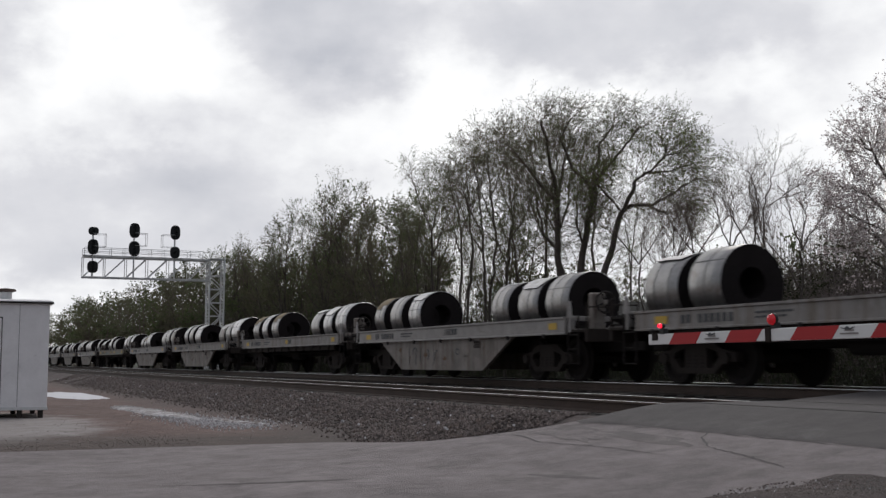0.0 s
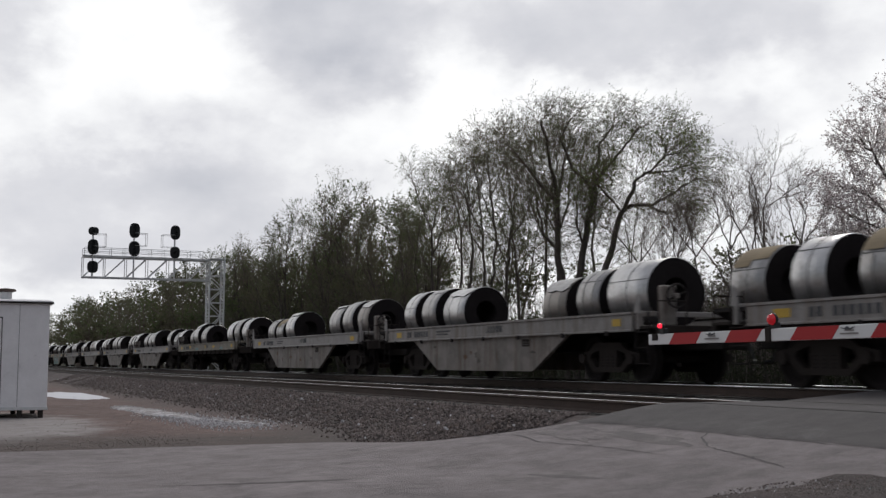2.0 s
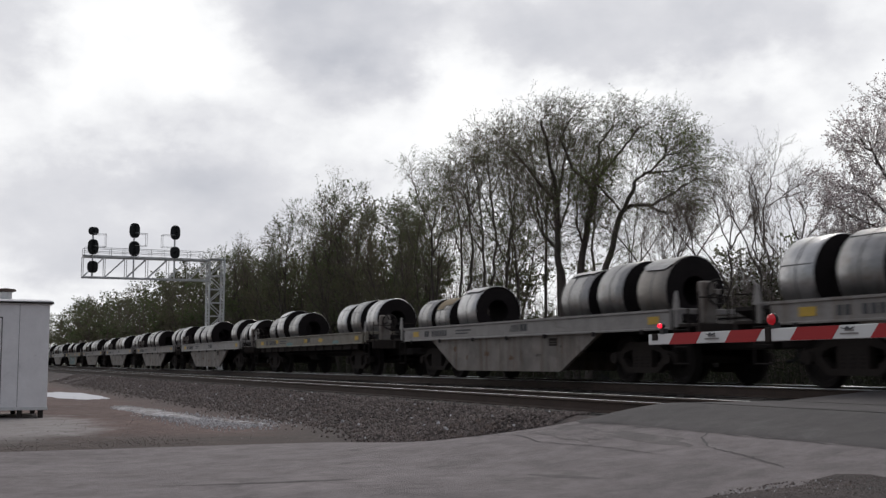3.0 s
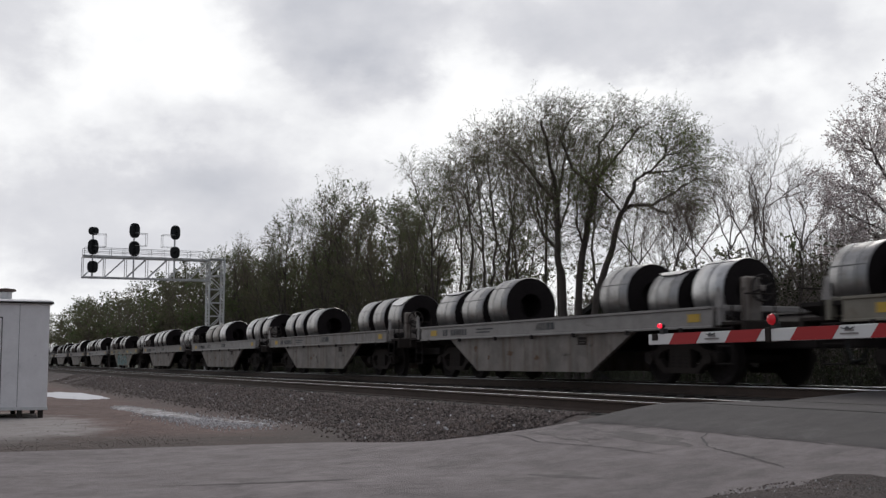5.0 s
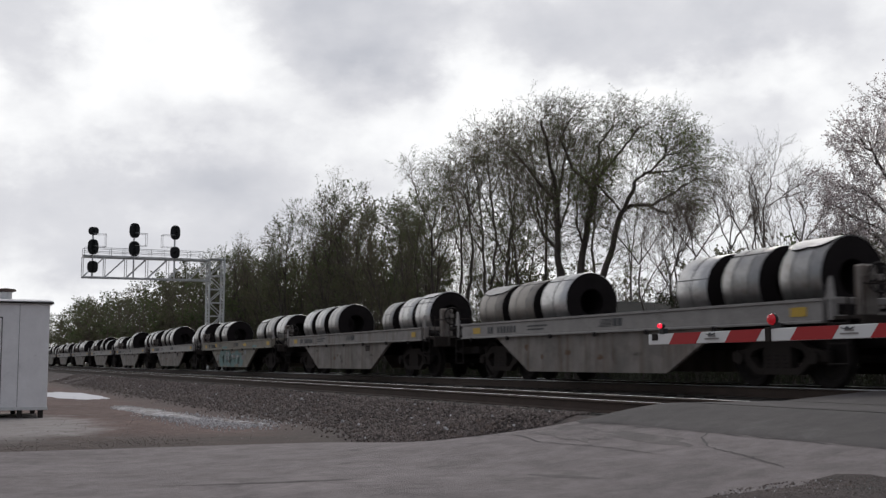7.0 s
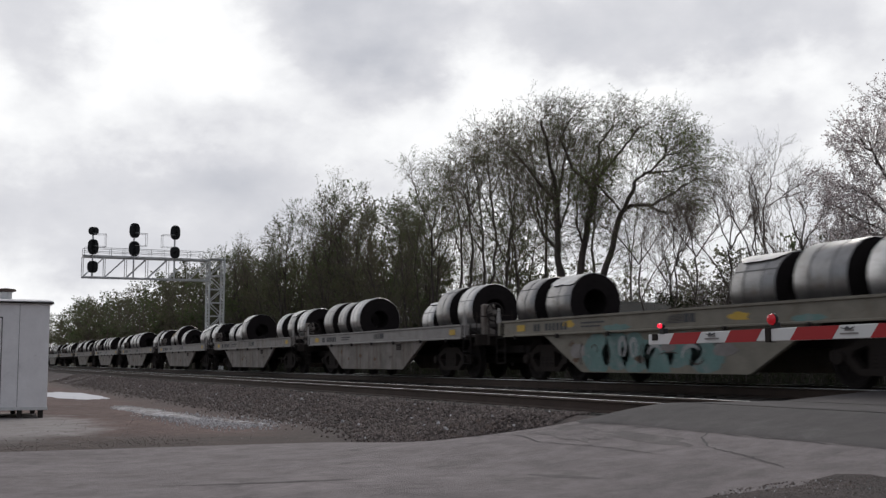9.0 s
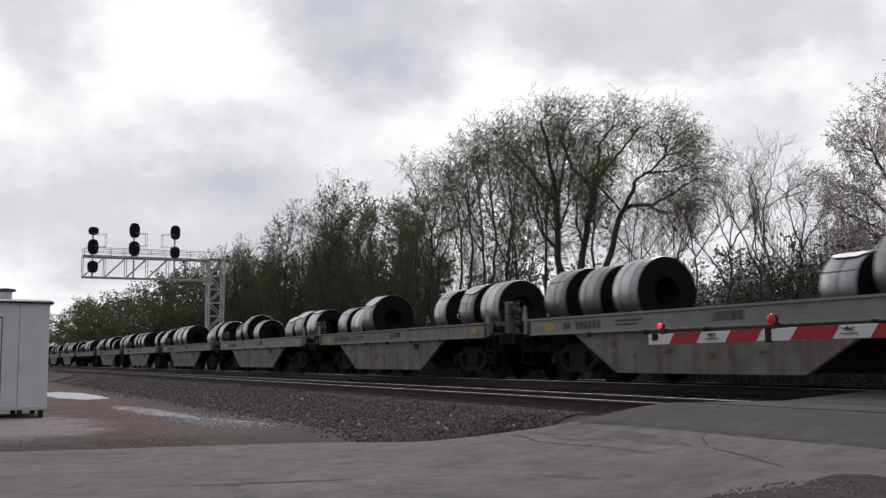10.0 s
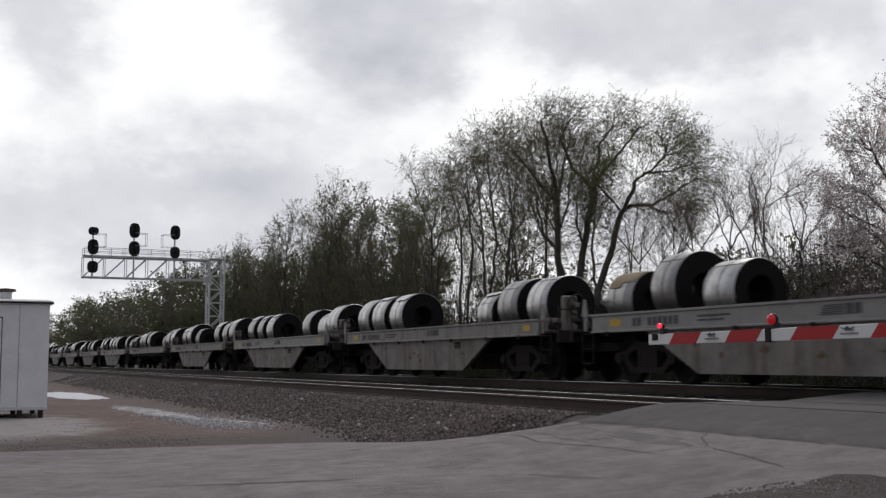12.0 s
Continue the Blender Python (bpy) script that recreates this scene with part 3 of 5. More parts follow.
def coil_car(kind, paint, label, seed):
    """An open coil steel car; its rear end is at x = 0 and its rails at z = 0."""
    rng = random.Random(seed)
    car = tagged(new("coil_car"), label, "freight car", "coil cars of the train")
    LEN, W = 12.8, 1.45
    grime = paint if paint == M["car_tan"] else M["car_grime"]
    for sg in (-1, 1):
        bm = BM()
        prof = [(0.035, 1.325), (0.035, 1.285), (0.0, 1.27), (0.0, 1.005), (0.03, 0.99), (0.03, 0.965), (-0.16, 0.965), (-0.16, 0.985), (-0.08, 1.0), (-0.08, 1.275), (-0.16, 1.29), (-0.16, 1.325)]
        ends = [[bm.verts.new((x, sg * (W + u), z)) for u, z in prof] for x in (0.15, LEN)]
        for i in range(len(prof)):
            j = (i + 1) % len(prof)
            bm.faces.new((ends[0][i], ends[0][j], ends[1][j], ends[1][i]))
        bm.faces.new(ends[0])
        bm.faces.new(ends[1][::-1])
        bmesh.ops.recalc_face_normals(bm, faces=bm.faces[:])
        part("side_sill", bm, paint, car)
        yb = sorted((sg * (W - 0.06), sg * (W - 0.14)))
        if kind == "belly":
            bm = prism(BM(), [(1.9, 0.968), (2.1, 0.88), (3.40, 0.25), (3.52, 0.20), (8.72, 0.20), (8.85, 0.25), (10.15, 0.88), (10.35, 0.968)], yb[0], yb[1])
            part("side_plate", bm, grime, car, "grimy plate below the sill")
        else:
            bm = box(BM(), 0.6, LEN - 0.6, yb[0], yb[1], 0.80, 0.967, 0.01)
            for i in range(12):
                x = 1.2 + i * 0.95
                yr = sorted((sg * (W - 0.06), sg * (W - 0.01)))
                box(bm, x, x + 0.06, yr[0], yr[1], 0.80, 0.967)
            part("side_plate", bm, M["truck_frame"], car, "dark ribbed plate below the sill")
        # tie-down pockets under the sill
        hook = mesh_of("tie_down", box(BM(), 0, 0.09, -0.024, 0.024, -0.045, 0.045, 0.01), M["car_dark"])
        for x in (0.7, 2.6, 4.6, 6.4, 8.2, 10.2, 11.9):
            part_of("tie_down", hook, car, pose(x, sg * (W + 0.026), 0.94))
        # steps at both ends
        for xe, d in ((0.1, -1), (LEN + 0.05, 1)):
            bm = BM()
            ys = sg * (W - 0.05)
            for k in (0, 0.42):
                rod(bm, (xe + d * k, ys, 0.35), (xe + d * k, ys, 1.32), 0.018, 6)
            for z in (0.37, 0.66, 0.95):
                rod(bm, (xe, ys, z), (xe + d * 0.42, ys, z), 0.016, 6)
            part("ladder", bm, M["truck"], car)
    part("center_sill", box(BM(), -1.0, 13.95, -0.3, 0.3, 0.62, 1.0, 0.02), M["car_dark"], car)
    # V trough
    bm = BM()
    prof = [(-1.36, 1.28), (-0.62, 0.98), (-0.15, 0.80), (0.15, 0.80), (0.62, 0.98), (1.36, 1.28), (1.36, 1.22), (0.66, 0.93), (0.16, 0.74), (-0.16, 0.74), (-0.66, 0.93), (-1.36, 1.22)]
    a, b = [bm.verts.new((-0.85, y, z)) for y, z in prof], [bm.verts.new((LEN - 0.02, y, z)) for y, z in prof]
    for i in range(len(prof)):
        j = (i + 1) % len(prof)
        bm.faces.new((a[i], a[j], b[j], b[i]))
    bm.faces.new(a[::-1])
    bm.faces.new(b)
    part("trough", bm, M["car_dark"], car)
    for xe, d, xc in ((-0.15, -1, -0.3), (LEN + 0.05, 1, 13.25)):
        x0, x1 = sorted((xe, xe + d * 0.72))
        bm = box(BM(), x0, x1, -1.38, 1.38, 1.00, 1.06, 0.01)
        box(bm, *sorted((xe + d * 0.62, xe + d * 0.72)), -1.38, 1.38, 0.80, 1.06, 0.01)
        part("end_platform", bm, M["truck_frame"], car)
        bm = box(BM(), *sorted((xe, xe + d * 0.08)), -1.40, 1.40, 1.24, 1.34, 0.01)
        box(bm, *sorted((xe, xe + d * 0.06)), -1.40, 1.40, 1.0, 1.08, 0.01)
        for y in (-1.35, -0.75, 0.75, 1.35):
            box(bm, *sorted((xe, xe + d * 0.10)), y - 0.06, y + 0.06, 1.0, 1.30, 0.008)
        part("end_bulkhead", bm, paint, car)
        for y in (-1.42, 1.38):
            bm = prism(BM(), [(xe - d * 0.02, 1.30), (xe + d * 0.16, 1.30), (xe + d * 0.12, 1.52), (xe + d * 0.09, 1.64), (xe + d * 0.05, 1.60)], y, y + 0.04)
            part("gusset", bm, M["car_white"], car, "pointed pale corner bracket")
        for y in (-1.36, 0.75):
            bm = rod(BM(), (xe + d * 0.68, y, 1.03), (xe + d * 0.68, y, 1.6), 0.014, 6)
            rod(bm, (xe + d * 0.68, y + 0.61, 1.03), (xe + d * 0.68, y + 0.61, 1.6), 0.014, 6)
            rod(bm, (xe + d * 0.68, y, 1.5), (xe + d * 0.68, y + 0.61, 1.5), 0.014, 6)
            part("handrail", bm, M["truck_frame"], car)
        bm = box(BM(), *sorted((xc + d * 0.7, xc + d * 1.02)), -0.09, 0.09, 0.80, 0.95, 0.02)
        box(bm, *sorted((xc + d * 0.96, xc + d * 1.085)), -0.16, 0.13, 0.74, 1.0, 0.03)
        part("coupler", bm, M["truck"], car)
        rod_bm = rod(BM(), (xc + d * 0.75, 0.25, 0.78), (xc + d * 0.98, 0.2, 0.42), 0.03, 6)
        rod(rod_bm, (xc + d * 0.98, 0.2, 0.42), (xc + d * 1.08, 0.1, 0.40), 0.03, 6)
        part("brake_hose", rod_bm, M["signal_black"], car)
    bm, ring = BM(), []
    for i in range(18):
        a = 2 * math.pi * i / 18
        ring.append([bm.verts.new((0.022 * math.cos(c), (0.22 + 0.02 * math.sin(c)) * math.cos(a), (0.22 + 0.02 * math.sin(c)) * math.sin(a))) for c in (0, 1.57, 3.14, 4.71)])
    for i in range(18):
        for j in range(4):
            bm.faces.new((ring[i][j], ring[i][(j + 1) % 4], ring[(i + 1) % 18][(j + 1) % 4], ring[(i + 1) % 18][j]))
    bmesh.ops.recalc_face_normals(bm, faces=bm.faces[:])
    wheel = part("brake_wheel", bm, M["car_dark"], car, "round dark hand brake wheel", m=pose(LEN + 0.40, -0.72, 1.62))
    for a in (0.4, 1.97, 3.54, 5.11):
        part("spoke", rod(BM(), (0, 0, 0), (0, 0.22 * math.cos(a), 0.22 * math.sin(a)), 0.016, 6), M["car_dark"], wheel)
    bm = box(BM(), LEN + 0.14, LEN + 0.32, -0.98, -0.66, 1.06, 1.82, 0.03)
    box(bm, LEN + 0.32, LEN + 0.42, -0.77, -0.67, 1.57, 1.67, 0.01)
    part("brake_housing", bm, M["car_grime"], car, "grimy pale hand brake housing")
    # stencils: plain bars and yellow plates
    for sg in (-1,):
        y = sg * W - 0.010
        bars(car, 1.6, 1.06, 2, 0.10, 0.15, 0.06, y, M["mark"])
        bars(car, 2.1, 1.06, 6, 0.10, 0.15, 0.065, y, M["mark"])
        bars(car, 3.6, 1.16, 6, 0.12, 0.035, 0.03, y, M["mark"])
        bars(car, 3.6, 1.09, 5, 0.12, 0.03, 0.03, y, M["mark"])
        bm = BM()
        for i in range(6):
            box(bm, 6.56 + 0.02 * i, 7.06, y, y + 0.006, 1.08 + 0.026 * i, 1.092 + 0.026 * i)
        for i in range(2):
            box(bm, 7.1 + 0.17 * i, 7.23 + 0.17 * i, y, y + 0.006, 1.08, 1.23)
        part("lettering", bm, M["mark"], car, "black striped logo shape")
        for x in [0.8, 12.12] + ([4.6 + rng.random() * 3] if rng.random() < 0.4 else []):
            if rng.random() < 0.85:
                bm = box(BM(), x, x + rng.uniform(0.3, 0.40), y, y + 0.006, 1.07, 1.21)
                part("reflector", bm, M["yellow"], car, "yellow reflective plate")
    if kind == "belly":
        tan = paint == M["car_tan"]
        bm = box(BM(), 8.28, 8.62, -W + 0.052, -W + 0.061, 0.74, 0.90, 0.002)
        plate = part("placard", bm, M["spray_white"] if tan else M["truck_frame"], car, "small pale data plate" if tan else "small dark data plate")
        bm = BM()
        for z in (0.775, 0.825):
            box(bm, 8.32, 8.58, -W + 0.048, -W + 0.0525, z, z + 0.022)
        part("lettering", bm, M["mark"] if tan else M["car_smear"], plate)
        # dark smears of old grease and rust on the plate
        for _ in range(6):
            x, z, rx, rz = rng.uniform(3.0, 9.0), rng.uniform(0.42, 0.82), rng.uniform(0.05, 0.16), rng.uniform(0.03, 0.09)
            out = [(x + rx * k * math.cos(a), z + rz * k * math.sin(a)) for a, k in ((2 * math.pi * i / 14, rng.uniform(0.55, 1.15)) for i in range(14))]
            part("stain", prism(BM(), out, -W + 0.0555, -W + 0.062), M["rust"] if rng.random() < 0.5 else M["car_smear"], car, "dark rusty smear")
    if paint == M["car_tan"]:
        for x, w, z, key in ((3.1, 0.5, 1.17, "yellow"), (4.9, 0.9, 1.05, "teal"), (8.6, 0.55, 1.13, "yellow"), (10.2, 0.7, 1.04, "teal")):
            out = [(x + w * 0.5 * k * math.cos(a), z + 0.075 * k * math.sin(a)) for a, k in ((2 * math.pi * i / 16, rng.uniform(0.7, 1.2)) for i in range(16))]
            part("paint_patch", prism(BM(), out, -W - 0.004, -W + 0.002), M[key], car, "faded patch of paint")
    for cx in (1.45, 11.3):
        bogie(car, cx)
    if kind == "flat":
        bm = lathe(BM(), [(-0.5, 0.02), (-0.48, 0.17), (0.48, 0.17), (0.5, 0.02)], "x", 14, (5.2, -0.5, 0.66))
        part("air_tank", bm, M["car_dark"], car)
        bm = BM()
        for y in (-0.95, 0.95):
            rod(bm, (2.6, y, 0.72), (10.3, y, 0.72), 0.02, 6)
        part("brake_rod", bm, M["car_dark"], car)
    return car


CAR_A = coil_car("belly", M["car_white"], "off-white coil steel car with a fish-belly side, loaded with coils", 11)
CAR_B = coil_car("belly", M["car_white_b"], "dirty off-white coil steel car with a fish-belly side, rust streaks", 12)
CAR_F = coil_car("flat", M["car_white_b"], "grey shallow-sided coil steel car with open underside, weathered", 13)
CAR_T = coil_car("flat", M["car_tan"], "rusty tan shallow-sided coil steel car with open underside", 14)
CAR_G = coil_car("belly", M["car_tan"], "tan coil steel car with teal graffiti on its belly plate", 15)


def sprayed(x, z, rx, rz, depth, material, seed, label):
    """A sprayed shape with a soft uneven outline on the belly plate."""
    bm, n = BM(), 36
    out = []
    for i in range(n):
        a = 2 * math.pi * i / n
        w = 1 + 0.3 * noise.noise((1.5 * math.cos(a), 1.5 * math.sin(a), seed)) + 0.15 * noise.noise((5 * math.cos(a), 5 * math.sin(a), seed))
        out.append((x + rx * w * math.cos(a), max(0.215, min(0.95, z + rz * w * math.sin(a)))))
    f, g = [bm.verts.new((u, -1.39 - depth, v)) for u, v in out], [bm.verts.new((u, -1.388, v)) for u, v in out]
    bm.faces.new(f)
    for i in range(n):
        bm.faces.new((f[i], g[i], g[(i + 1) % n], f[(i + 1) % n]))
    bmesh.ops.recalc_face_normals(bm, faces=bm.faces[:])
    part("graffiti", bm, material, CAR_G, label)


for i, (x, z, rx, rz) in enumerate(((4.1, 0.56, 0.55, 0.36), (4.8, 0.6, 0.5, 0.36), (5.5, 0.55, 0.55, 0.36), (6.2, 0.5, 0.5, 0.32), (6.9, 0.6, 0.5, 0.33), (7.6, 0.5, 0.5, 0.30))):
    sprayed(x, z, rx, rz, 0.004, M["teal"], i, "teal sprayed graffiti letter")


def stroke(x, z, rx, rz, a0, a1, wide, depth, material, label, car=CAR_G):
    """A sprayed line along an arc on the belly plate, thinner towards its ends."""
    bm, n, rows = BM(), 14, []
    for i in range(n + 1):
        a = radians(a0 + (a1 - a0) * i / n)
        w = wide * (0.35 + 0.65 * math.sin(math.pi * (i + 0.6) / (n + 1.2)))
        rows.append([bm.verts.new((x + (rx + sg * w) * math.cos(a), y, z + (rz + sg * w) * math.sin(a))) for sg, y in ((-1, -1.389), (-1, -1.39 - depth), (1, -1.39 - depth), (1, -1.389))])
    for p, q in zip(rows, rows[1:]):
        for k in range(3):
            bm.faces.new((p[k], q[k], q[k + 1], p[k + 1]))
    bmesh.ops.recalc_face_normals(bm, faces=bm.faces[:])
    part("graffiti", bm, material, car, label)


for i, (x, z, rx, rz) in enumerate(((3.35, 0.62, 0.30, 0.16), (6.5, 0.66, 0.26, 0.07), (8.1, 0.60, 0.34, 0.10))):
    sprayed(x, z, rx, rz, 0.006, M["concrete"], 20 + i, "pale sprayed graffiti cloud")
for x, z, rx, rz, a0, a1, wide in ((5.02, 0.68, 0.11, 0.17, -80, 250, 0.05), (5.40, 0.66, 0.10, 0.16, -60, 280, 0.045), (6.1, 0.5, 0.22, 0.2, 20, 170, 0.035), (7.2, 0.52, 0.26, 0.16, 30, 200, 0.04)):
    stroke(x, z, rx, rz, a0, a1, wide, 0.009, M["spray_white"], "pale sprayed graffiti stroke")
for x, z, rx, rz, a0, a1, wide in ((3.55, 0.55, 0.10, 0.22, 90, 260, 0.02), (4.45, 0.55, 0.12, 0.2, -60, 70, 0.022), (5.75, 0.55, 0.1, 0.2, 100, 260, 0.02), (6.55, 0.52, 0.3, 0.05, 20, 165, 0.02), (7.35, 0.50, 0.2, 0.14, 200, 350, 0.024), (4.0, 0.6, 0.12, 0.14, 0, 150, 0.018)):
    stroke(x, z, rx, rz, a0, a1, wide * 0.6, 0.012, M["car_smear"], "dark sprayed graffiti outline")

TRAIN = []   # (thing, distance behind the eye at the start, y, z)
templates = {"A": CAR_A, "B": CAR_B, "F": CAR_F, "T": CAR_T, "G": CAR_G}
used = set()
ORDER = "BFAFBATABABGABABABFABAABABBAB"   # from one car ahead of the first in view
START = [3.2, 18.3, 33.15, 47.5, 63.1, 78.1, 93.9, 109.3, 124.3, 139.1, 154.2, 169.2, 184.1, 199.0, 213.9, 228.8]
CAR_P = [START[i] if i < len(START) else START[-1] + 15.06 * (i - len(START) + 1) for i in range(len(ORDER))]
CAR_S = []
for p in CAR_P:
    late = max(0.0, min(12.0, (p - 17.0) / 16.17))
    CAR_S.append(p + rolled(late) - 16.17 * late)
for k, s in zip(ORDER, CAR_S):
    base = templates[k]
    ob = base if k not in used else copy_thing(base, pose(-s, TRAIN_Y, 0))
    used.add(k)
    ob.matrix_basis = pose(-s, TRAIN_Y, 0)
    TRAIN.append((ob, s, TRAIN_Y, 0.0))

for x, z, rx, rz, a0, a1, wide in ((4.05, 0.55, 0.05, 0.26, -75, 75, 0.018), (4.5, 0.58, 0.16, 0.2, 30, 170, 0.02), (4.62, 0.5, 0.05, 0.22, 100, 260, 0.018), (5.0, 0.56, 0.10, 0.24, 110, 250, 0.02), (5.35, 0.6, 0.12, 0.14, -80, 90, 0.02), (5.75, 0.55, 0.06, 0.22, -80, 80, 0.018), (6.0, 0.5, 0.12, 0.2, 60, 200, 0.016), (7.3, 0.66, 0.09, 0.07, 0, 340, 0.02)):
    stroke(x, z, rx, rz, a0, a1, wide, 0.006, M["mark"], "faded dark sprayed scrawl", TRAIN[2][0])


# ---- steel coils ----
def coil_mesh(width, r, seed):
    """A wound coil, lying along x: the shell, ridged faces and the bore."""
    rng = random.Random(seed)
    bm, n = BM(), 40
    bore = 0.29
    prof = [(0.0, bore)]
    for i in range(1, 5):
        prof.append((-0.012 * rng.random(), bore + (r - bore) * i / 5))
    prof += [(0.0, r - 0.012), (0.015, r), (width / 3, r), (2 * width / 3, r), (width - 0.015, r), (width, r - 0.012)]
    for i in range(4, 0, -1):
        prof.append((width + 0.012 * rng.random(), bore + (r - bore) * i / 5))
    prof.append((width, bore))
    rings = []
    for u, rr in prof:
        ring = []
        for i in range(n):
            a = 2 * math.pi * i / n
            w = 1 + (0.006 * noise.noise((2 * math.cos(a), 2 * math.sin(a), u * 2 + seed)) if rr > bore + 0.05 else 0)
            ring.append(bm.verts.new((u, rr * w * math.cos(a), rr * w * math.sin(a))))
        rings.append(ring)
    m = len(rings)
    for j in range(m):
        r0, r1 = rings[j], rings[(j + 1) % m]
        for i in range(n):
            f = bm.faces.new((r0[i], r0[(i + 1) % n], r1[(i + 1) % n], r1[i]))
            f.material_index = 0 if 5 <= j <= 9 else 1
    bmesh.ops.recalc_face_normals(bm, faces=bm.faces[:])
    return bm


COILS = []
coil_count = [0]


def coil_on(car_i, off, width, r, tone=0, paper=False):
    """A coil whose front face is off metres ahead of the car's rear sill end."""
    coil_count[0] += 1
    i = coil_count[0]
    shell = (M["coil_shell"], M["coil_shell_b"], M["coil_shell_c"])[tone]
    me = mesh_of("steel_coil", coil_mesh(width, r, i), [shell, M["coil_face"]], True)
    words = ("grey banded steel coil lying in the trough", "brownish grey banded steel coil, dull wrapping", "bright silver banded steel coil")[tone]
    ob = tagged(new("steel_coil", me), words + " of a coil car", "steel coil", "steel coils on the train")
    z = 0.787 + 1.414 * r
    s = CAR_S[car_i] - off + width
    ob.matrix_basis = pose(-s, TRAIN_Y, z)
    rng = random.Random(i * 7)
    for k in ((0.5,) if width < 0.8 else (0.3, 0.72) if rng.random() < 0.5 else (0.5,)):
        u = width * k
        part("band", hoop(BM(), [(u - 0.014, r - 0.01), (u - 0.012, r + 0.006), (u + 0.012, r + 0.006), (u + 0.014, r - 0.01)], 40), M["band"], ob, "dull steel strapping band")
    if not paper and rng.random() < 0.42:
        low = radians(rng.uniform(34, 62))
        bm, nu, na = BM(), 7, 12
        grid = []
        for a in range(nu):
            u = 0.01 + (width - 0.02) * a / (nu - 1)
            edge = low + 0.10 * noise.noise((u * 2.2, i * 3.1, 0)) + 0.05 * noise.noise((u * 7, i * 1.7, 2)) - (0.12 if a in (0, nu - 1) else 0)
            row = []
            for k in range(na + 1):
                t = -radians(75) + (edge + radians(75)) * k / na
                rr = r + 0.008 + (0.022 if k == na else 0.008 if k == na - 1 else 0)
                row.append(bm.verts.new((u, -math.sin(t) * rr, math.cos(t) * rr)))
            row.append(bm.verts.new((u, -math.sin(edge) * (r - 0.004), math.cos(edge) * (r - 0.004))))
            grid.append(row)
        for p0, p1 in zip(grid, grid[1:]):
            for k in range(na + 1):
                bm.faces.new((p0[k], p1[k], p1[k + 1], p0[k + 1])).material_index = 1 if k == na else 0
        bmesh.ops.recalc_face_normals(bm, faces=bm.faces[:])
        part("outer_wrap", bm, [(M["coil_shell_c"], M["coil_shell"], M["coil_shell_c"])[tone], M["wrap_edge"]], ob, "loose outer sheet with an uneven edge")
    if rng.random() < 0.75:
        part("seam", box(BM(), 0.015, width - 0.015, -0.008, 0.008, r - 0.006, r + 0.006), M["band"], ob, "dark edge of the outer wrap", m=pose(0, 0, 0, rng.uniform(25, 80), 0, 0))
    if paper:
        bm, n = BM(), 10
        a0 = radians(58)
        va = [[bm.verts.new((u, -math.sin(a0 * j / n + 0.1) * (r + 0.012 + 0.01 * (j == n)), math.cos(a0 * j / n + 0.1) * (r + 0.012))) for j in range(n + 1 - (2 if u > 0.5 * width else 0))] for u in (0.02, width * 0.5, width - 0.02)]
        for p0, p1 in zip(va, va[1:]):
            for j in range(min(len(p0), len(p1)) - 1):
                bm.faces.new((p0[j], p0[j + 1], p1[j + 1], p1[j]))
        part("wrapper", bm, M["paper"], ob, "torn brown paper wrapping")
    TRAIN.append((ob, s, TRAIN_Y, z))
    COILS.append(ob)


def load(car_i, rear, front, tones=(0, 0, 0, 0, 0, 0), papers=()):
    for j, (off, w, r) in enumerate(list(rear) + list(front)):
        coil_on(car_i, off, w, r, tones[j], j in papers)


REAR, FRONT = [(0.3, 1.0, 0.66), (1.8, 0.98, 0.67), (3.4, 1.05, 0.67)], [(8.5, 0.95, 0.65), (10.2, 0.96, 0.66), (11.75, 1.02, 0.67)]
load(0, REAR, FRONT)
load(1, [(0.4, 1.1, 0.69), (1.72, 0.94, 0.71)], [(9.6, 1.0, 0.69), (11.15, 1.0, 0.69)], (0, 0, 1, 0))
load(2, [(0.14, 0.79, 0.67), (1.64, 0.9, 0.68), (3.1, 0.87, 0.68)], [(8.59, 0.88, 0.65), (10.12, 0.96, 0.66), (11.57, 1.03, 0.67)], (0, 0, 2, 0, 0, 0), (0,))
load(3, [(-0.38, 0.92, 0.66), (1.08, 0.79, 0.68), (2.75, 0.94, 0.68)], [(8.15, 0.94, 0.64), (9.65, 0.91, 0.66), (11.25, 1.08, 0.68)], (0, 2, 0, 0, 2, 2), (0, 2))
load(4, [(0.25, 0.82, 0.69), (1.72, 0.95, 0.69), (3.55, 1.33, 0.66)], [(8.85, 1.05, 0.62), (10.3, 0.9, 0.66), (12.15, 1.45, 0.69)], (2, 0, 2, 1, 0, 2))
load(5, [(-0.06, 0.95, 0.58), (1.17, 0.94, 0.57), (3.03, 1.12, 0.65)], [(8.65, 1.13, 0.66), (10.05, 0.96, 0.69), (11.55, 0.98, 0.68)], (0, 0, 2, 0, 0, 1), (1,))
load(6, [(-0.26, 0.81, 0.61), (1.26, 0.91, 0.69), (3.09, 1.21, 0.63)], [(8.95, 0.98, 0.66), (10.41, 0.92, 0.68), (11.95, 1.0, 0.67)], (0, 2, 0, 2, 0, 2))
load(7, [(0.49, 1.23, 0.64), (2.22, 1.23, 0.65), (3.64, 0.98, 0.69)], [(8.95, 1.02, 0.66), (10.55, 0.99, 0.57), (11.98, 0.91, 0.61)], (0, 0, 0, 0, 0, 2))
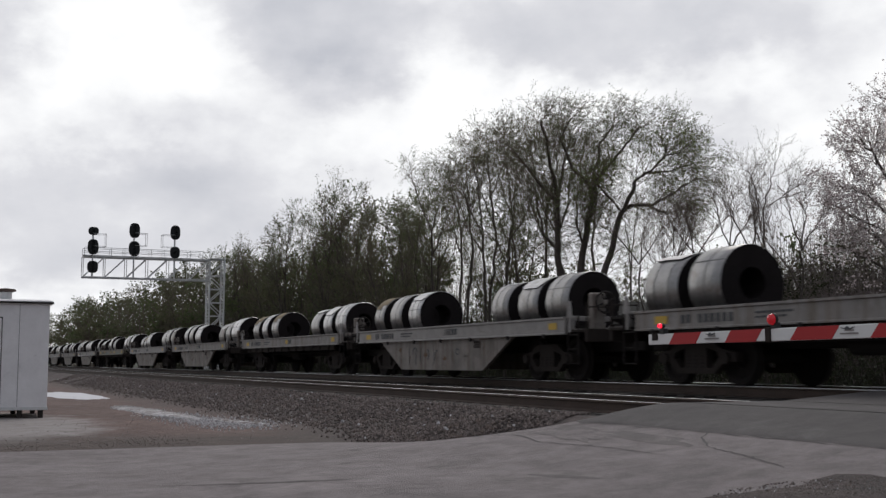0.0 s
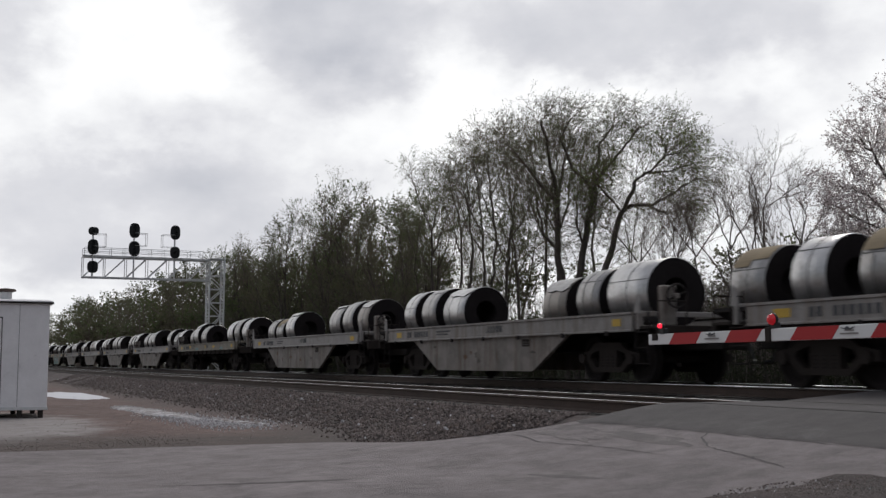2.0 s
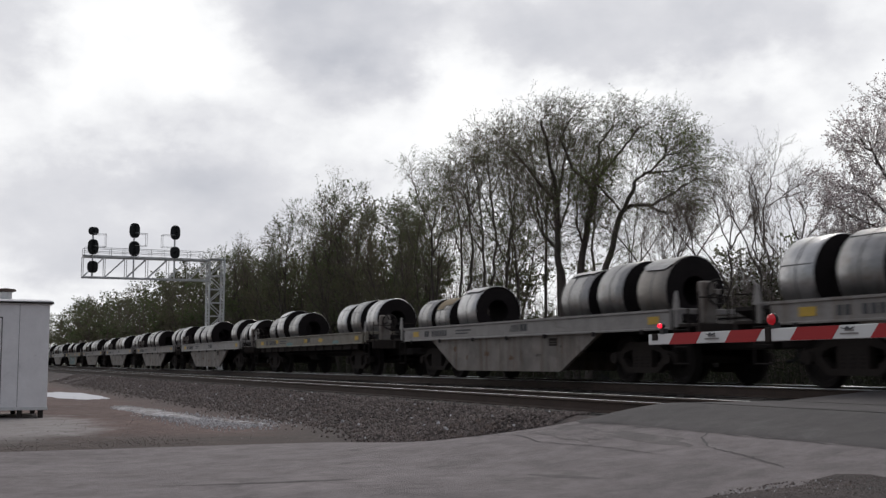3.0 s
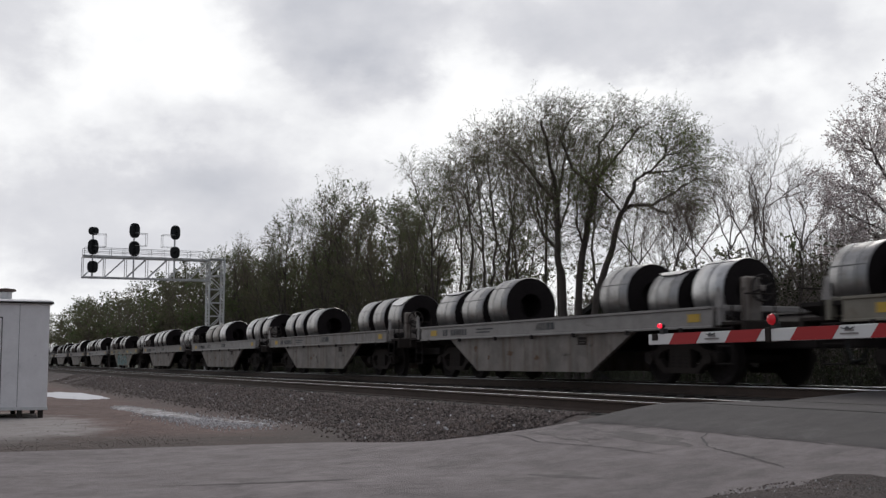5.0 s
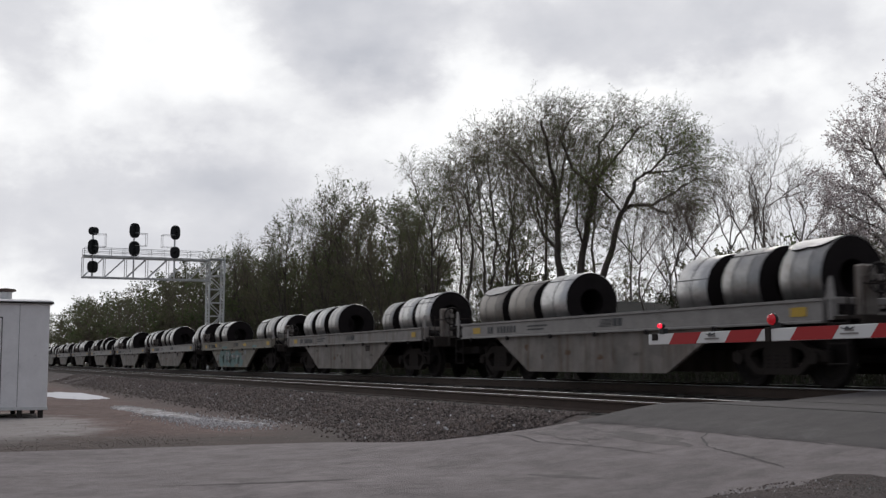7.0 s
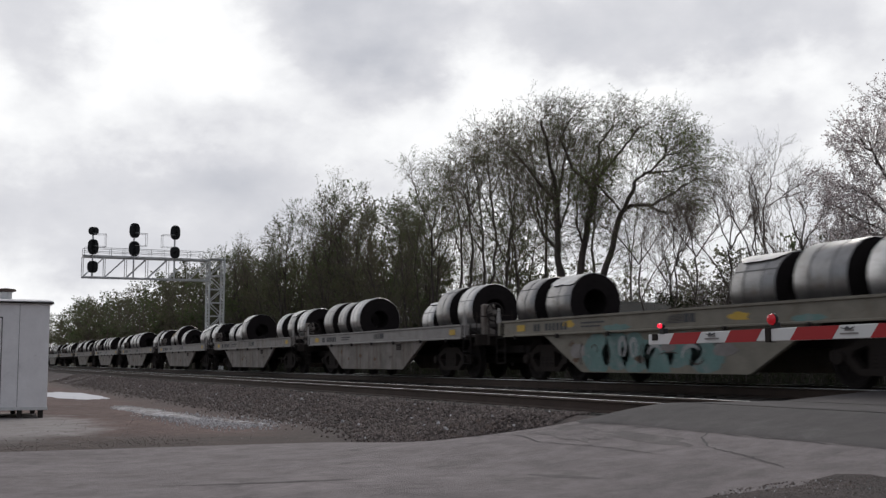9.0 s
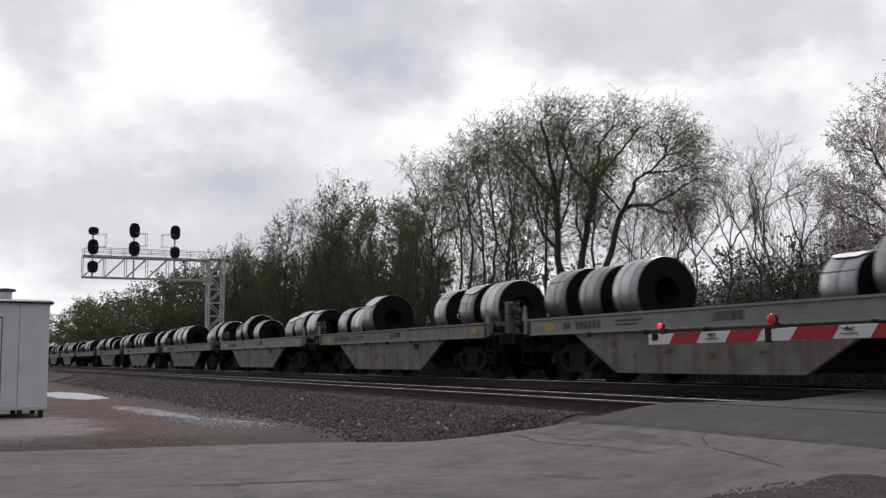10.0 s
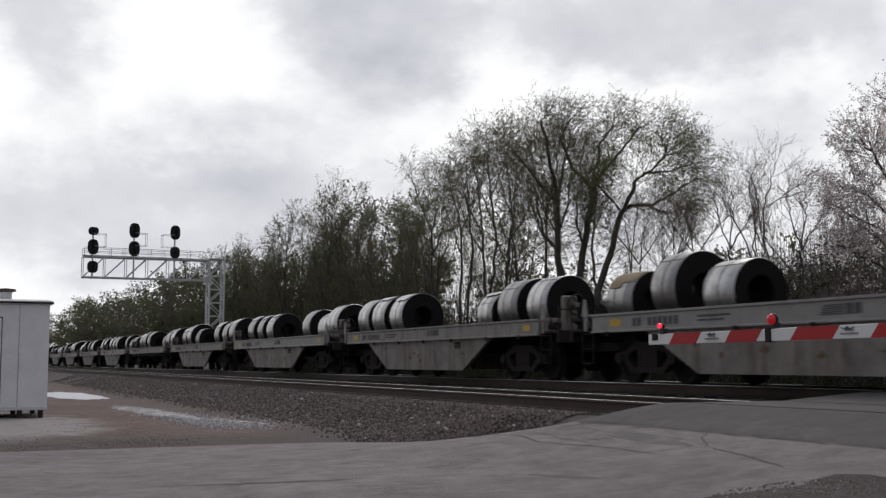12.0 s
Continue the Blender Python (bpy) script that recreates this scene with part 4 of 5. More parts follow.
load(8, [(0.44, 1.06, 0.66), (1.83, 0.95, 0.68), (3.54, 1.26, 0.66)], [(9.02, 0.97, 0.66), (10.45, 0.94, 0.67), (11.9, 1.06, 0.67)], (0, 0, 0, 0, 0, 0))
load(9, [(0.67, 1.3, 0.63), (2.31, 1.25, 0.64), (3.89, 1.16, 0.66)], [(8.94, 0.92, 0.65), (10.39, 0.99, 0.66), (11.9, 0.97, 0.67)], (1, 1, 2, 2, 0, 0))
load(10, REAR, [(8.45, 0.85, 0.61), (10.1, 1.02, 0.64), (11.5, 1.07, 0.66)], (2, 2, 0, 0, 2, 2))
load(11, [(0.1, 0.88, 0.66), (1.74, 1.08, 0.65)], [(8.43, 1.16, 0.61), (10.13, 1.2, 0.64), (11.8, 1.26, 0.63)], (0, 0, 0, 0, 2))
load(12, [(0.32, 0.94, 0.7), (1.75, 0.83, 0.69), (3.18, 0.89, 0.71)], [(8.92, 0.78, 0.55), (10.33, 0.89, 0.68), (11.77, 0.88, 0.68)], (0, 0, 2, 2, 0, 2))
load(13, [(0.25, 0.89, 0.61), (1.75, 1.09, 0.59), (3.11, 0.96, 0.72)], [(8.7, 0.75, 0.66), (10.53, 0.85, 0.68), (11.98, 1.0, 0.68)], (2, 2, 0, 2, 0, 2))
load(14, [(0.23, 0.96, 0.6), (1.86, 0.77, 0.71), (3.47, 0.89, 0.6)], [(8.65, 1.02, 0.59), (10.3, 1.15, 0.65), (11.8, 1.12, 0.64)], (0, 0, 2, 0, 0, 2), (0,))
load(15, [(-0.1, 0.95, 0.68), (1.35, 1.05, 0.69), (2.85, 1.0, 0.69)], [(8.7, 0.82, 0.58), (10.25, 1.01, 0.67), (11.7, 0.94, 0.66)], (2, 2, 2, 2, 0, 2))
for car_i in range(16, len(ORDER)):
    rng = random.Random(car_i)
    both = [[(o + rng.uniform(-0.06, 0.06), w * rng.uniform(0.85, 1.12), min(0.72, r + rng.choice((-0.08, 0, 0, 0.02, 0.03)))) for o, w, r in g] for g in (REAR, FRONT)]
    load(car_i, *both, [rng.choice((0, 0, 1, 2, 2)) for _ in range(6)])


# ---- equipment shed ----
def equipment_shed():
    shed = tagged(new("equipment_shed"), "white painted steel railway equipment shed with a roof vent", "shed")
    L, W, H = 3.6, 2.6, 2.43
    part("wall", box(BM(), -W, 0, -L, 0, 0.16, H, 0.02), M["shed_paint"], shed)
    bm = BM()
    rv = [(-W - 0.06, -L - 0.06, H), (0.06, -L - 0.06, H), (0.06, 0.06, H), (-W - 0.06, 0.06, H)]
    lo, mid = [bm.verts.new(v) for v in rv], [bm.verts.new((x, y, z + 0.07)) for x, y, z in rv]
    a, b = bm.verts.new((-W / 2, -L - 0.06, H + 0.17)), bm.verts.new((-W / 2, 0.06, H + 0.17))
    bm.faces.new(lo[::-1])
    for i in range(4):
        bm.faces.new((lo[i], lo[(i + 1) % 4], mid[(i + 1) % 4], mid[i]))
    bm.faces.new((mid[0], mid[1], a))
    bm.faces.new((mid[2], mid[3], b))
    bm.faces.new((mid[1], mid[2], b, a))
    bm.faces.new((mid[3], mid[0], a, b))
    bmesh.ops.recalc_face_normals(bm, faces=bm.faces[:])
    part("roof", bm, M["shed_paint"], shed)
    bm = lathe(BM(), [(H + 0.10, 0.13), (H + 0.32, 0.13)], "z", 16, (-W / 2, -0.85, 0))
    part("vent_cap", lathe(BM(), [(H + 0.32, 0.15), (H + 0.35, 0.22), (H + 0.39, 0.20), (H + 0.41, 0.05)], "z", 16, (-W / 2, -0.85, 0)), M["rail_side"], part("roof_vent", bm, M["galv"], shed, "galvanised mushroom vent"), "rusty brown vent cap")
    door = part("door", box(BM(), 0.0, 0.035, -1.95, -0.98, 0.30, 2.12, 0.012), M["shed_paint"], shed)
    part("handle", box(BM(), 0.035, 0.07, -1.06, -1.03, 1.1, 1.3, 0.006), M["galv"], door, "steel door handle")
    bm = BM()
    for z in (0.55, 1.75):
        box(bm, 0.035, 0.055, -1.03, -0.99, z, z + 0.14, 0.005)
    part("hinge", bm, M["galv"], door)
    for y in (-0.62, -2.6):
        part("seam", box(BM(), 0.0, 0.006, y, y + 0.009, 0.18, H - 0.01), M["band"], shed)
    bm = box(BM(), 0.0, 0.005, -1.975, -1.95, 0.28, 2.15)
    box(bm, 0.0, 0.005, -0.98, -0.955, 0.28, 2.15)
    box(bm, 0.0, 0.005, -1.975, -0.955, 2.12, 2.15)
    part("door_gap", bm, M["band"], shed, "dark gap round the door")
    part("drip_edge", box(BM(), 0.06, 0.075, -L - 0.06, 0.075, H + 0.01, H + 0.05), M["truck"], shed)
    part("skirt", box(BM(), -W - 0.01, 0.012, -L - 0.01, 0.012, 0.15, 0.22, 0.005), M["galv"], shed)
    for y in (-0.12, -0.55, -2.0, -3.4):
        for x in (-0.15, -W + 0.15):
            part("foot", box(BM(), x - 0.09, x + 0.09, y - 0.05, y + 0.05, -0.02, 0.16, 0.01), M["tie"], shed)
    shed.matrix_basis = pose(-26.6, 2.20, -0.78, 0, 0, 0)
    return shed


equipment_shed()


# ---- signal bridge ----
def signal_bridge():
    sb = tagged(new("signal_bridge"), "grey steel cantilever signal bridge with seven black signal heads", "signal bridge")
    PY, X0, X1 = 0.0, -0.55, 0.55
    # the post: two legs joined by lacing
    for y in (0.0, 1.15):
        for x in (X0, X1):
            part("post_leg", box(BM(), x - 0.065, x + 0.065, y - 0.065, y + 0.065, -0.6, 8.52, 0.01), M["galv"], sb)
    for x in (X0, X1):
        for i in range(8):
            z = -0.2 + 1.06 * i
            a, b = ((0.0, 1.15) if i % 2 else (1.15, 0.0))
            part("lacing_bar", rod(BM(), (x, a, z), (x, b, z + 1.06), 0.04, 6), M["galv"], sb)
            part("lacing_bar", rod(BM(), (x, 0, z), (x, 1.15, z), 0.035, 6), M["galv"], sb)
    for y in (0.0, 1.15):
        for i in range(16):
            z = -0.2 + 0.53 * i
            a, b = ((X0, X1) if i % 2 else (X1, X0))
            part("lacing_bar", box(BM(), min(a, b), max(a, b), y - 0.02, y + 0.02, z - 0.045, z + 0.045, 0.004), M["galv"], sb)
            part("lacing_bar", rod(BM(), (a, y, z), (b, y, z + 0.53), 0.035, 6), M["galv"], sb)
    part("post_cap", box(BM(), -0.65, 0.65, -0.1, 1.25, 8.50, 8.60, 0.01), M["galv"], sb)
    part("footing", box(BM(), -1.0, 1.0, -0.5, 1.65, -1.3, -0.55, 0.03), M["concrete"], sb)
    tip = -9.6
    for x in (X0, X1):
        for z in (6.85, 8.42):
            part("chord", box(BM(), x - 0.045, x + 0.045, tip, 0.0, z - 0.05, z + 0.05, 0.008), M["galv"], sb)
        n = 6
        for i in range(n):
            y0, y1 = tip + (0 - tip) * i / n, tip + (0 - tip) * (i + 1) / n
            part("diagonal", rod(BM(), (x, y0, 6.85), (x, y1, 8.42), 0.036, 6), M["galv"], sb)
            part("upright", rod(BM(), (x, y0, 6.85), (x, y0, 8.42), 0.03, 6), M["galv"], sb)
    bm = BM()
    for i in range(13):
        y = tip + 0.2 + i * 0.74
        rod(bm, (X0, y, 6.85), (X1, y, 6.85), 0.03, 6)
        rod(bm, (X0, y, 8.42), (X1, y, 8.42), 0.03, 6)
    part("cross_member", bm, M["galv"], sb)
    part("walkway", box(BM(), -0.45, 0.45, tip, 0.3, 8.50, 8.54), M["galv"], sb)
    bm = BM()
    for x in (-0.6, 0.6):
        for i in range(10):
            y = tip + 0.05 + i * 1.0
            rod(bm, (x, y, 8.5), (x, y, 9.12), 0.022, 6)
        for z in (8.82, 9.1):
            rod(bm, (x, tip + 0.05, z), (x, tip + 9.05, z), 0.022, 6)
    part("railing", bm, M["galv"], sb)
    for y, heads in ((-8.95, ((7.60, 0.40, 0.46), (9.12, 0.40, 0.58), (10.33, 0.38, 0.31))), (-5.9, ((9.10, 0.42, 0.58), (10.50, 0.40, 0.58))), (-2.8, ((8.92, 0.38, 0.45), (10.48, 0.38, 0.56)))):
        part("mast", rod(BM(), (0.62, y, 6.9), (0.62, y, heads[-1][0] + 0.25), 0.065, 10), M["galv"], sb)
        for z, w, h in heads:
            bm = BM()
            outline = []
            for i in range(28):
                a = 2 * math.pi * i / 28
                outline.append((math.copysign(abs(math.cos(a)) ** 0.7, math.cos(a)) * w, math.copysign(abs(math.sin(a)) ** 0.8, math.sin(a)) * h))
            f, g = [bm.verts.new((0.80, y + u, z + v)) for u, v in outline], [bm.verts.new((0.84, y + u, z + v)) for u, v in outline]
            bm.faces.new(f[::-1])
            bm.faces.new(g)
            for i in range(28):
                bm.faces.new((f[i], f[(i + 1) % 28], g[(i + 1) % 28], g[i]))
            box(bm, 0.62, 0.80, y - 0.16, y + 0.16, z - h * 0.6, z + h * 0.6, 0.02)
            head = part("signal_head", bm, M["signal_black"], sb, "black oval signal head seen unlit")
            k = 3 if h > 0.45 else 1
            for i in range(k):
                zz = z + (i - (k - 1) / 2) * h * 0.6
                part("hood", lathe(BM(), [(0.84, 0.12), (1.05, 0.125), (1.05, 0.105), (0.87, 0.10)], "x", 16, (0, y, zz)), M["signal_black"], head)
        bm = BM()
        sg = 1 if y < -4 else -1
        for z in (heads[-1][0] - 1.15, heads[-1][0] - 0.2):
            for x in (0.1, 0.9):
                rod(bm, (x, y, z), (x, y + sg * 0.95, z), 0.018, 6)
            rod(bm, (0.1, y + sg * 0.95, z), (0.9, y + sg * 0.95, z), 0.018, 6)
        for x in (0.1, 0.9):
            rod(bm, (x, y + sg * 0.95, heads[-1][0] - 1.15), (x, y + sg * 0.95, heads[-1][0] - 0.2), 0.018, 6)
        part("service_basket", bm, M["galv"], sb)
    sb.matrix_basis = pose(-91.5, 19.4, 0)
    return sb


signal_bridge()


# ---- crossing gate ----
def crossing_gate():
    g = tagged(new("crossing_gate"), "lowered crossing gate arm with red and white stripes and red lamps", "crossing gate")
    x_tip, x_joint, x_end = -7.99, -6.49, -2.2
    part("tip_section", box(BM(), x_tip, x_joint, -0.014, 0.014, -0.042, 0.042, 0.004), M["gate_white"], g)
    part("base_section", box(BM(), x_joint - 0.05, x_end, -0.02, 0.02, -0.044, 0.044, 0.004), M["gate_white"], g)
    for i in range(6):
        stripe = 0.35 if i < 2 else 0.40
        x = (-7.70, -6.99, -6.27, -5.53, -4.75, -3.97)[i]
        y = -0.0175 if x + stripe < x_joint - 0.02 else -0.0235
        bm = BM()
        vs = [bm.verts.new(v) for v in ((x, y, -0.0435), (x + stripe, y, -0.0435), (x + stripe + 0.075, y, 0.0435), (x + 0.075, y, 0.0435))]
        ws = [bm.verts.new((v.co.x, -y, v.co.z)) for v in vs]
        bm.faces.new(vs)
        bm.faces.new(ws[::-1])
        for j in range(4):
            bm.faces.new((vs[j], ws[j], ws[(j + 1) % 4], vs[(j + 1) % 4]))
        part("stripe", bm, M["gate_red"], g, "red reflective stripe")
    bm = BM()
    for i in range(2):
        x = -7.27 + i * 1.43
        box(bm, x + 0.09, x + 0.17, -0.026, -0.022 if i else -0.016, 0.004, 0.012)
        box(bm, x + 0.05, x + 0.21, -0.026, -0.022 if i else -0.016, -0.016, -0.006)
    part("lettering", bm, M["concrete"], g, "small faded printed bars")
    for x in (-7.27, -5.84):
        y = -0.026
        bm = prism(BM(), [(x + 0.05, 0.030), (x + 0.09, 0.022), (x + 0.115, 0.036), (x + 0.13, 0.022), (x + 0.18, 0.030), (x + 0.14, 0.012), (x + 0.10, 0.012)], y, -0.0205)
        part("emblem", bm, M["mark"], g, "small dark winged printed mark")
    part("tip_plate", box(BM(), x_tip + 0.06, x_tip + 0.14, -0.022, -0.0145, -0.008, 0.043, 0.003), M["truck_frame"], g, "dark lamp base plate")
    bm = box(BM(), x_joint - 0.035, x_joint + 0.025, -0.030, 0.030, -0.052, 0.052, 0.006)
    part("splice_plate", bm, M["truck_frame"], g)
    for x, lit, r in ((-7.79, True, 0.021), (-6.44, False, 0.042), (-4.4, False, 0.042)):
        lamp = part("lamp", lathe(BM(), [(-0.028, r * 0.97), (-0.024, r * 1.06), (-0.012, r * 1.06), (0.0, r * 0.8), (0.012, r * 0.4)], "y", 20, (x, 0, 0.105)), M["signal_black"], g, "gate lamp with red lens")
        part("lens", lathe(BM(), [(-0.06, r * 0.3), (-0.05, r * 0.75), (-0.03, r * 0.95)], "y", 20, (x, 0, 0.105)), M["lamp_red"] if lit else M["lamp_dull"], lamp, "lit red lens" if lit else "dull red lens")
        part("bracket", box(BM(), x - 0.03, x + 0.03, -0.022, 0.022, 0.04, 0.085, 0.004), M["signal_black"], lamp)
    bm = box(BM(), -2.45, -1.7, 0.03, 0.2, -0.2, 0.2, 0.02)
    part("mechanism", bm, M["galv"], g)
    part("mast", rod(BM(), (-1.9, 0.3, -1.4), (-1.9, 0.3, 3.0), 0.07, 14), M["galv"], g)
    g.matrix_basis = pose(0, 5.3, 0.611, 0, -0.26, 0)
    return g


crossing_gate()


# ---- house behind the trees ----
def far_shed():
    h = tagged(new("garden_shed"), "small olive green shed with a dark gable roof", "shed")
    part("wall", prism(BM(), [(-3, 0), (3, 0), (3, 2.6), (0, 4.0), (-3, 2.6)], -2, 2), M["siding"], h)
    bm = prism(BM(), [(-3.3, 2.5), (0, 4.05), (3.3, 2.5), (3.3, 2.7), (0, 4.27), (-3.3, 2.7)], -2.3, 2.3)
    part("roof", bm, M["shingle"], h)
    part("door", box(BM(), -0.5, 0.5, -2.06, -2.003, 0.05, 2.05, 0.01), M["shingle"], h)
    h.matrix_basis = pose(-44.4, 28.6, -1.15, 0, 0, 12)


far_shed()


# ---- trees ----
def tube(verts, faces, pts, radii, n):
    base = len(verts)
    for i, p in enumerate(pts):
        d = (pts[min(i + 1, len(pts) - 1)] - pts[max(i - 1, 0)]).normalized()
        u = d.orthogonal().normalized()
        v = d.cross(u)
        for k in range(n):
            a = 2 * math.pi * k / n
            q = p + (u * math.cos(a) + v * math.sin(a)) * radii[i]
            verts.append((q.x, q.y, q.z))
    for i in range(len(pts) - 1):
        for k in range(n):
            a, b = base + i * n + k, base + i * n + (k + 1) % n
            faces.append((a, b, b + n, a + n))


# by style: children, length, angle off the parent and thickness by level, then leaves to a last twig, leaf size, droop of the twigs
STYLES = {
    "willow": ((5, 15, 9, 4), (3.0, 1.85, 1.0, 0.55), (48, 56, 50, 42), (0.05, 0.017, 0.008, 0.0045), 8, 0.042, -0.16),
    "slim": ((4, 11, 7, 2), (2.4, 1.6, 0.9, 0.5), (44, 52, 48, 44), (0.04, 0.014, 0.007, 0.0045), 8, 0.042, 0.0),
    "bare": ((4, 9, 5, 3), (2.0, 1.25, 0.7, 0.36), (30, 34, 36, 40), (0.04, 0.013, 0.006, 0.004), 0, 0.04, 0.06),
    "blossom": ((5, 12, 8, 3), (2.4, 1.35, 0.75, 0.35), (48, 52, 50, 45), (0.05, 0.018, 0.007, 0.0045), 6, 0.046, 0.02),
    "wood": ((14, 6, 5), (3.0, 1.6, 0.9), (42, 44, 48), (0.05, 0.016, 0.007), 8, 0.098, 0.02),
    "tall": ((14, 6, 5), (2.6, 1.3, 0.8), (30, 34, 42), (0.045, 0.014, 0.007), 4, 0.07, 0.06),
    "distant": ((8, 5, 3), (3.6, 2.0, 1.0), (46, 46, 50), (0.07, 0.03, 0.015), 7, 0.21, 0.0),
    "scrub": ((7, 5, 4), (1.5, 0.9, 0.5), (50, 50, 50), (0.02, 0.01, 0.006), 6, 0.075, 0.0),
}
ASIDE, AWAY = Vector((0.398, 0.917, 0)), Vector((-0.917, 0.398, 0))


def make_tree(seed, height, trunks, style, guides=()):
    """Grows a tree limb by limb; returns the meshes of its wood and its crown. Guides lead the large limbs: level, thickness at both ends and points (aside, up)."""
    rng = random.Random(seed)
    wv, wf, cv, cf, cm = [], [], [], [], []
    kids, longs, angles, thick, leaves, leaf, droop = STYLES[style]
    last = len(kids)

    def leaf_at(p, sz):
        b = len(cv)
        if trunks and style != "scrub":
            sz *= 1.45 if p.z < 0.62 * height else 1.0
        u = Vector((rng.gauss(0, 1), rng.gauss(0, 1), rng.gauss(0, 1) - (1.0 if style == "willow" else 0))).normalized() * sz
        v = u.orthogonal().normalized() * sz * (0.3 if style == "willow" else 0.5)
        for w in (p - u * 0.1 - v * 0.2, p + u * 0.5 + v, p + u, p + u * 0.5 - v):
            cv.append((w.x, w.y, w.z))
        cf.append((b, b + 1, b + 2, b + 3))
        cm.append(1)

    def sprout(pts, radii, level, low, count, size=1.0):
        """Branches of the given level out of a limb, evenly along it."""
        n = len(pts) - 1
        for c in range(count):
            k = low + (1 - low) * (c + rng.random()) / count
            i = min(n - 1, int(k * n))
            dd = (pts[i + 1] - pts[i]).normalized()
            a, o = rng.uniform(0, 6.2832), dd.orthogonal().normalized()
            tilt = radians(angles[level - 1]) * rng.uniform(0.6, 1.3)
            nd = dd * math.cos(tilt) + (o * math.cos(a) + dd.cross(o) * math.sin(a)) * math.sin(tilt)
            span = longs[level - 1] * size * rng.uniform(0.6, 1.25) * ((1.25 - 0.75 * k) if level == 1 else (1.1 - 0.35 * k))
            grow(pts[i].lerp(pts[i + 1], k * n - i), nd.normalized(), span, max(0.004, min(radii[i] * 0.7, thick[level - 1])), level)

    def grow(p, d, length, r, level):
        fine = level >= last
        n = 1 if fine else 4 if level == 1 else 3 if level == 2 else 2
        pts, radii = [p.copy()], [r]
        for i in range(n):
            bend = 0.10 if level <= 2 else droop
            d = (d + Vector((rng.gauss(0, 0.13), rng.gauss(0, 0.13), rng.gauss(0, 0.10) + bend)) + ASIDE * (0.05 if level > 2 else 0)).normalized()
            p = p + d * (length / n)
            pts.append(p.copy())
            radii.append(r * (1 - 0.7 * (i + 1) / n))
        if level < 2:
            tube(wv, wf, pts, radii, 5)
        else:
            k = len(cf)
            tube(cv, cf, pts, radii, 3)
            cm.extend([0] * (len(cf) - k))
        if fine:
            for _ in range(leaves):
                q = pts[0].lerp(pts[-1], rng.uniform(0.15, 1.05))
                leaf_at(q + Vector((rng.gauss(0, 0.03), rng.gauss(0, 0.03), rng.gauss(0, 0.03))), leaf * rng.uniform(0.6, 1.3))
        else:
            sprout(pts, radii, level + 1, 0.2, kids[level])

    for bx, by, lx, ly, h, r in trunks:
        p, d, pts, radii = Vector((bx, by, -0.3)), Vector((lx, ly, 1)).normalized(), [], []
        for i in range(11):
            pts.append(p.copy())
            radii.append(r * (1 - 0.9 * i / 10))
            d = (d + Vector((rng.gauss(0, 0.06), rng.gauss(0, 0.06), 0.05))).normalized()
            p = p + d * (height * h / 10)
        tube(wv, wf, pts, radii, 6)
        sprout(pts, radii, 1, 0.28 if style != "scrub" else 0.1, kids[0], height / 13 if style != "scrub" else 1.0)
    for level, r0, r1, *path in guides:
        m, depth = len(path) - 1, rng.uniform(-1.3, 1.3) if level else 0
        pts = []
        for i in range(m * 4 + 1):
            j = min(m - 1, i // 4)
            f = i / 4 - j
            u, z = (path[j][c] + (path[j + 1][c] - path[j][c]) * f for c in (0, 1))
            pts.append(ASIDE * u + AWAY * (depth * i / (4 * m)) + Vector((rng.gauss(0, 0.035), rng.gauss(0, 0.035), z)))
        slim = 0.8 if style == "willow" else 0.62
        radii = [slim * (r0 + (r1 - r0) * i / (m * 4)) for i in range(m * 4 + 1)]
        tube(wv, wf, pts, radii, 8)
        if level:
            sprout(pts, radii, 2, 0.22, kids[1])
            sprout(pts[-3:], radii[-3:], 2, 0.5, 3)
        elif style in ("willow", "slim"):
            half = len(pts) // 3
            sprout(pts[half:], radii[half:], 2, 0.0, 10)
    if trunks:
        k = height / max(v[2] for v in cv)
        wv, cv = ([(x * k, y * k, z * k) for x, y, z in vs] for vs in (wv, cv))
    return wv, wf, cv, cf, cm


def tree(seed, height, trunks, style, label, leaf, wood="bark", twig="twig", guides=()):
    wv, wf, cv, cf, cm = make_tree(seed, height, trunks, style, guides)
    t = tagged(new("tree"), label, "tree", "trees beyond the tracks")
    w = raw("trunk", wv, wf, M[wood])
    w.polygons.foreach_set("use_smooth", [True] * len(w.polygons))
    part_of("trunk", w, t)
    c = raw("crown", cv, cf, [M[twig], M[leaf]], cm)
    words = "twigs with pale pinkish buds" if leaf == "blossom" else "bare thin twigs" if style == "bare" else "thin twigs with small spring leaves"
    tagged(part_of("crown", c, t, label=words), kind="stuff")
    return t


def stand(t, x, y, turn=0):
    t.matrix_basis = pose(x, y, -0.85, 0, 0, turn)
    return t


def again(base, x, y, turn=0.0, size=1.0):
    c = copy_thing(base, pose(x, y, -0.85, 0, 0, turn))
    c.scale = (size, size, size)
    return c


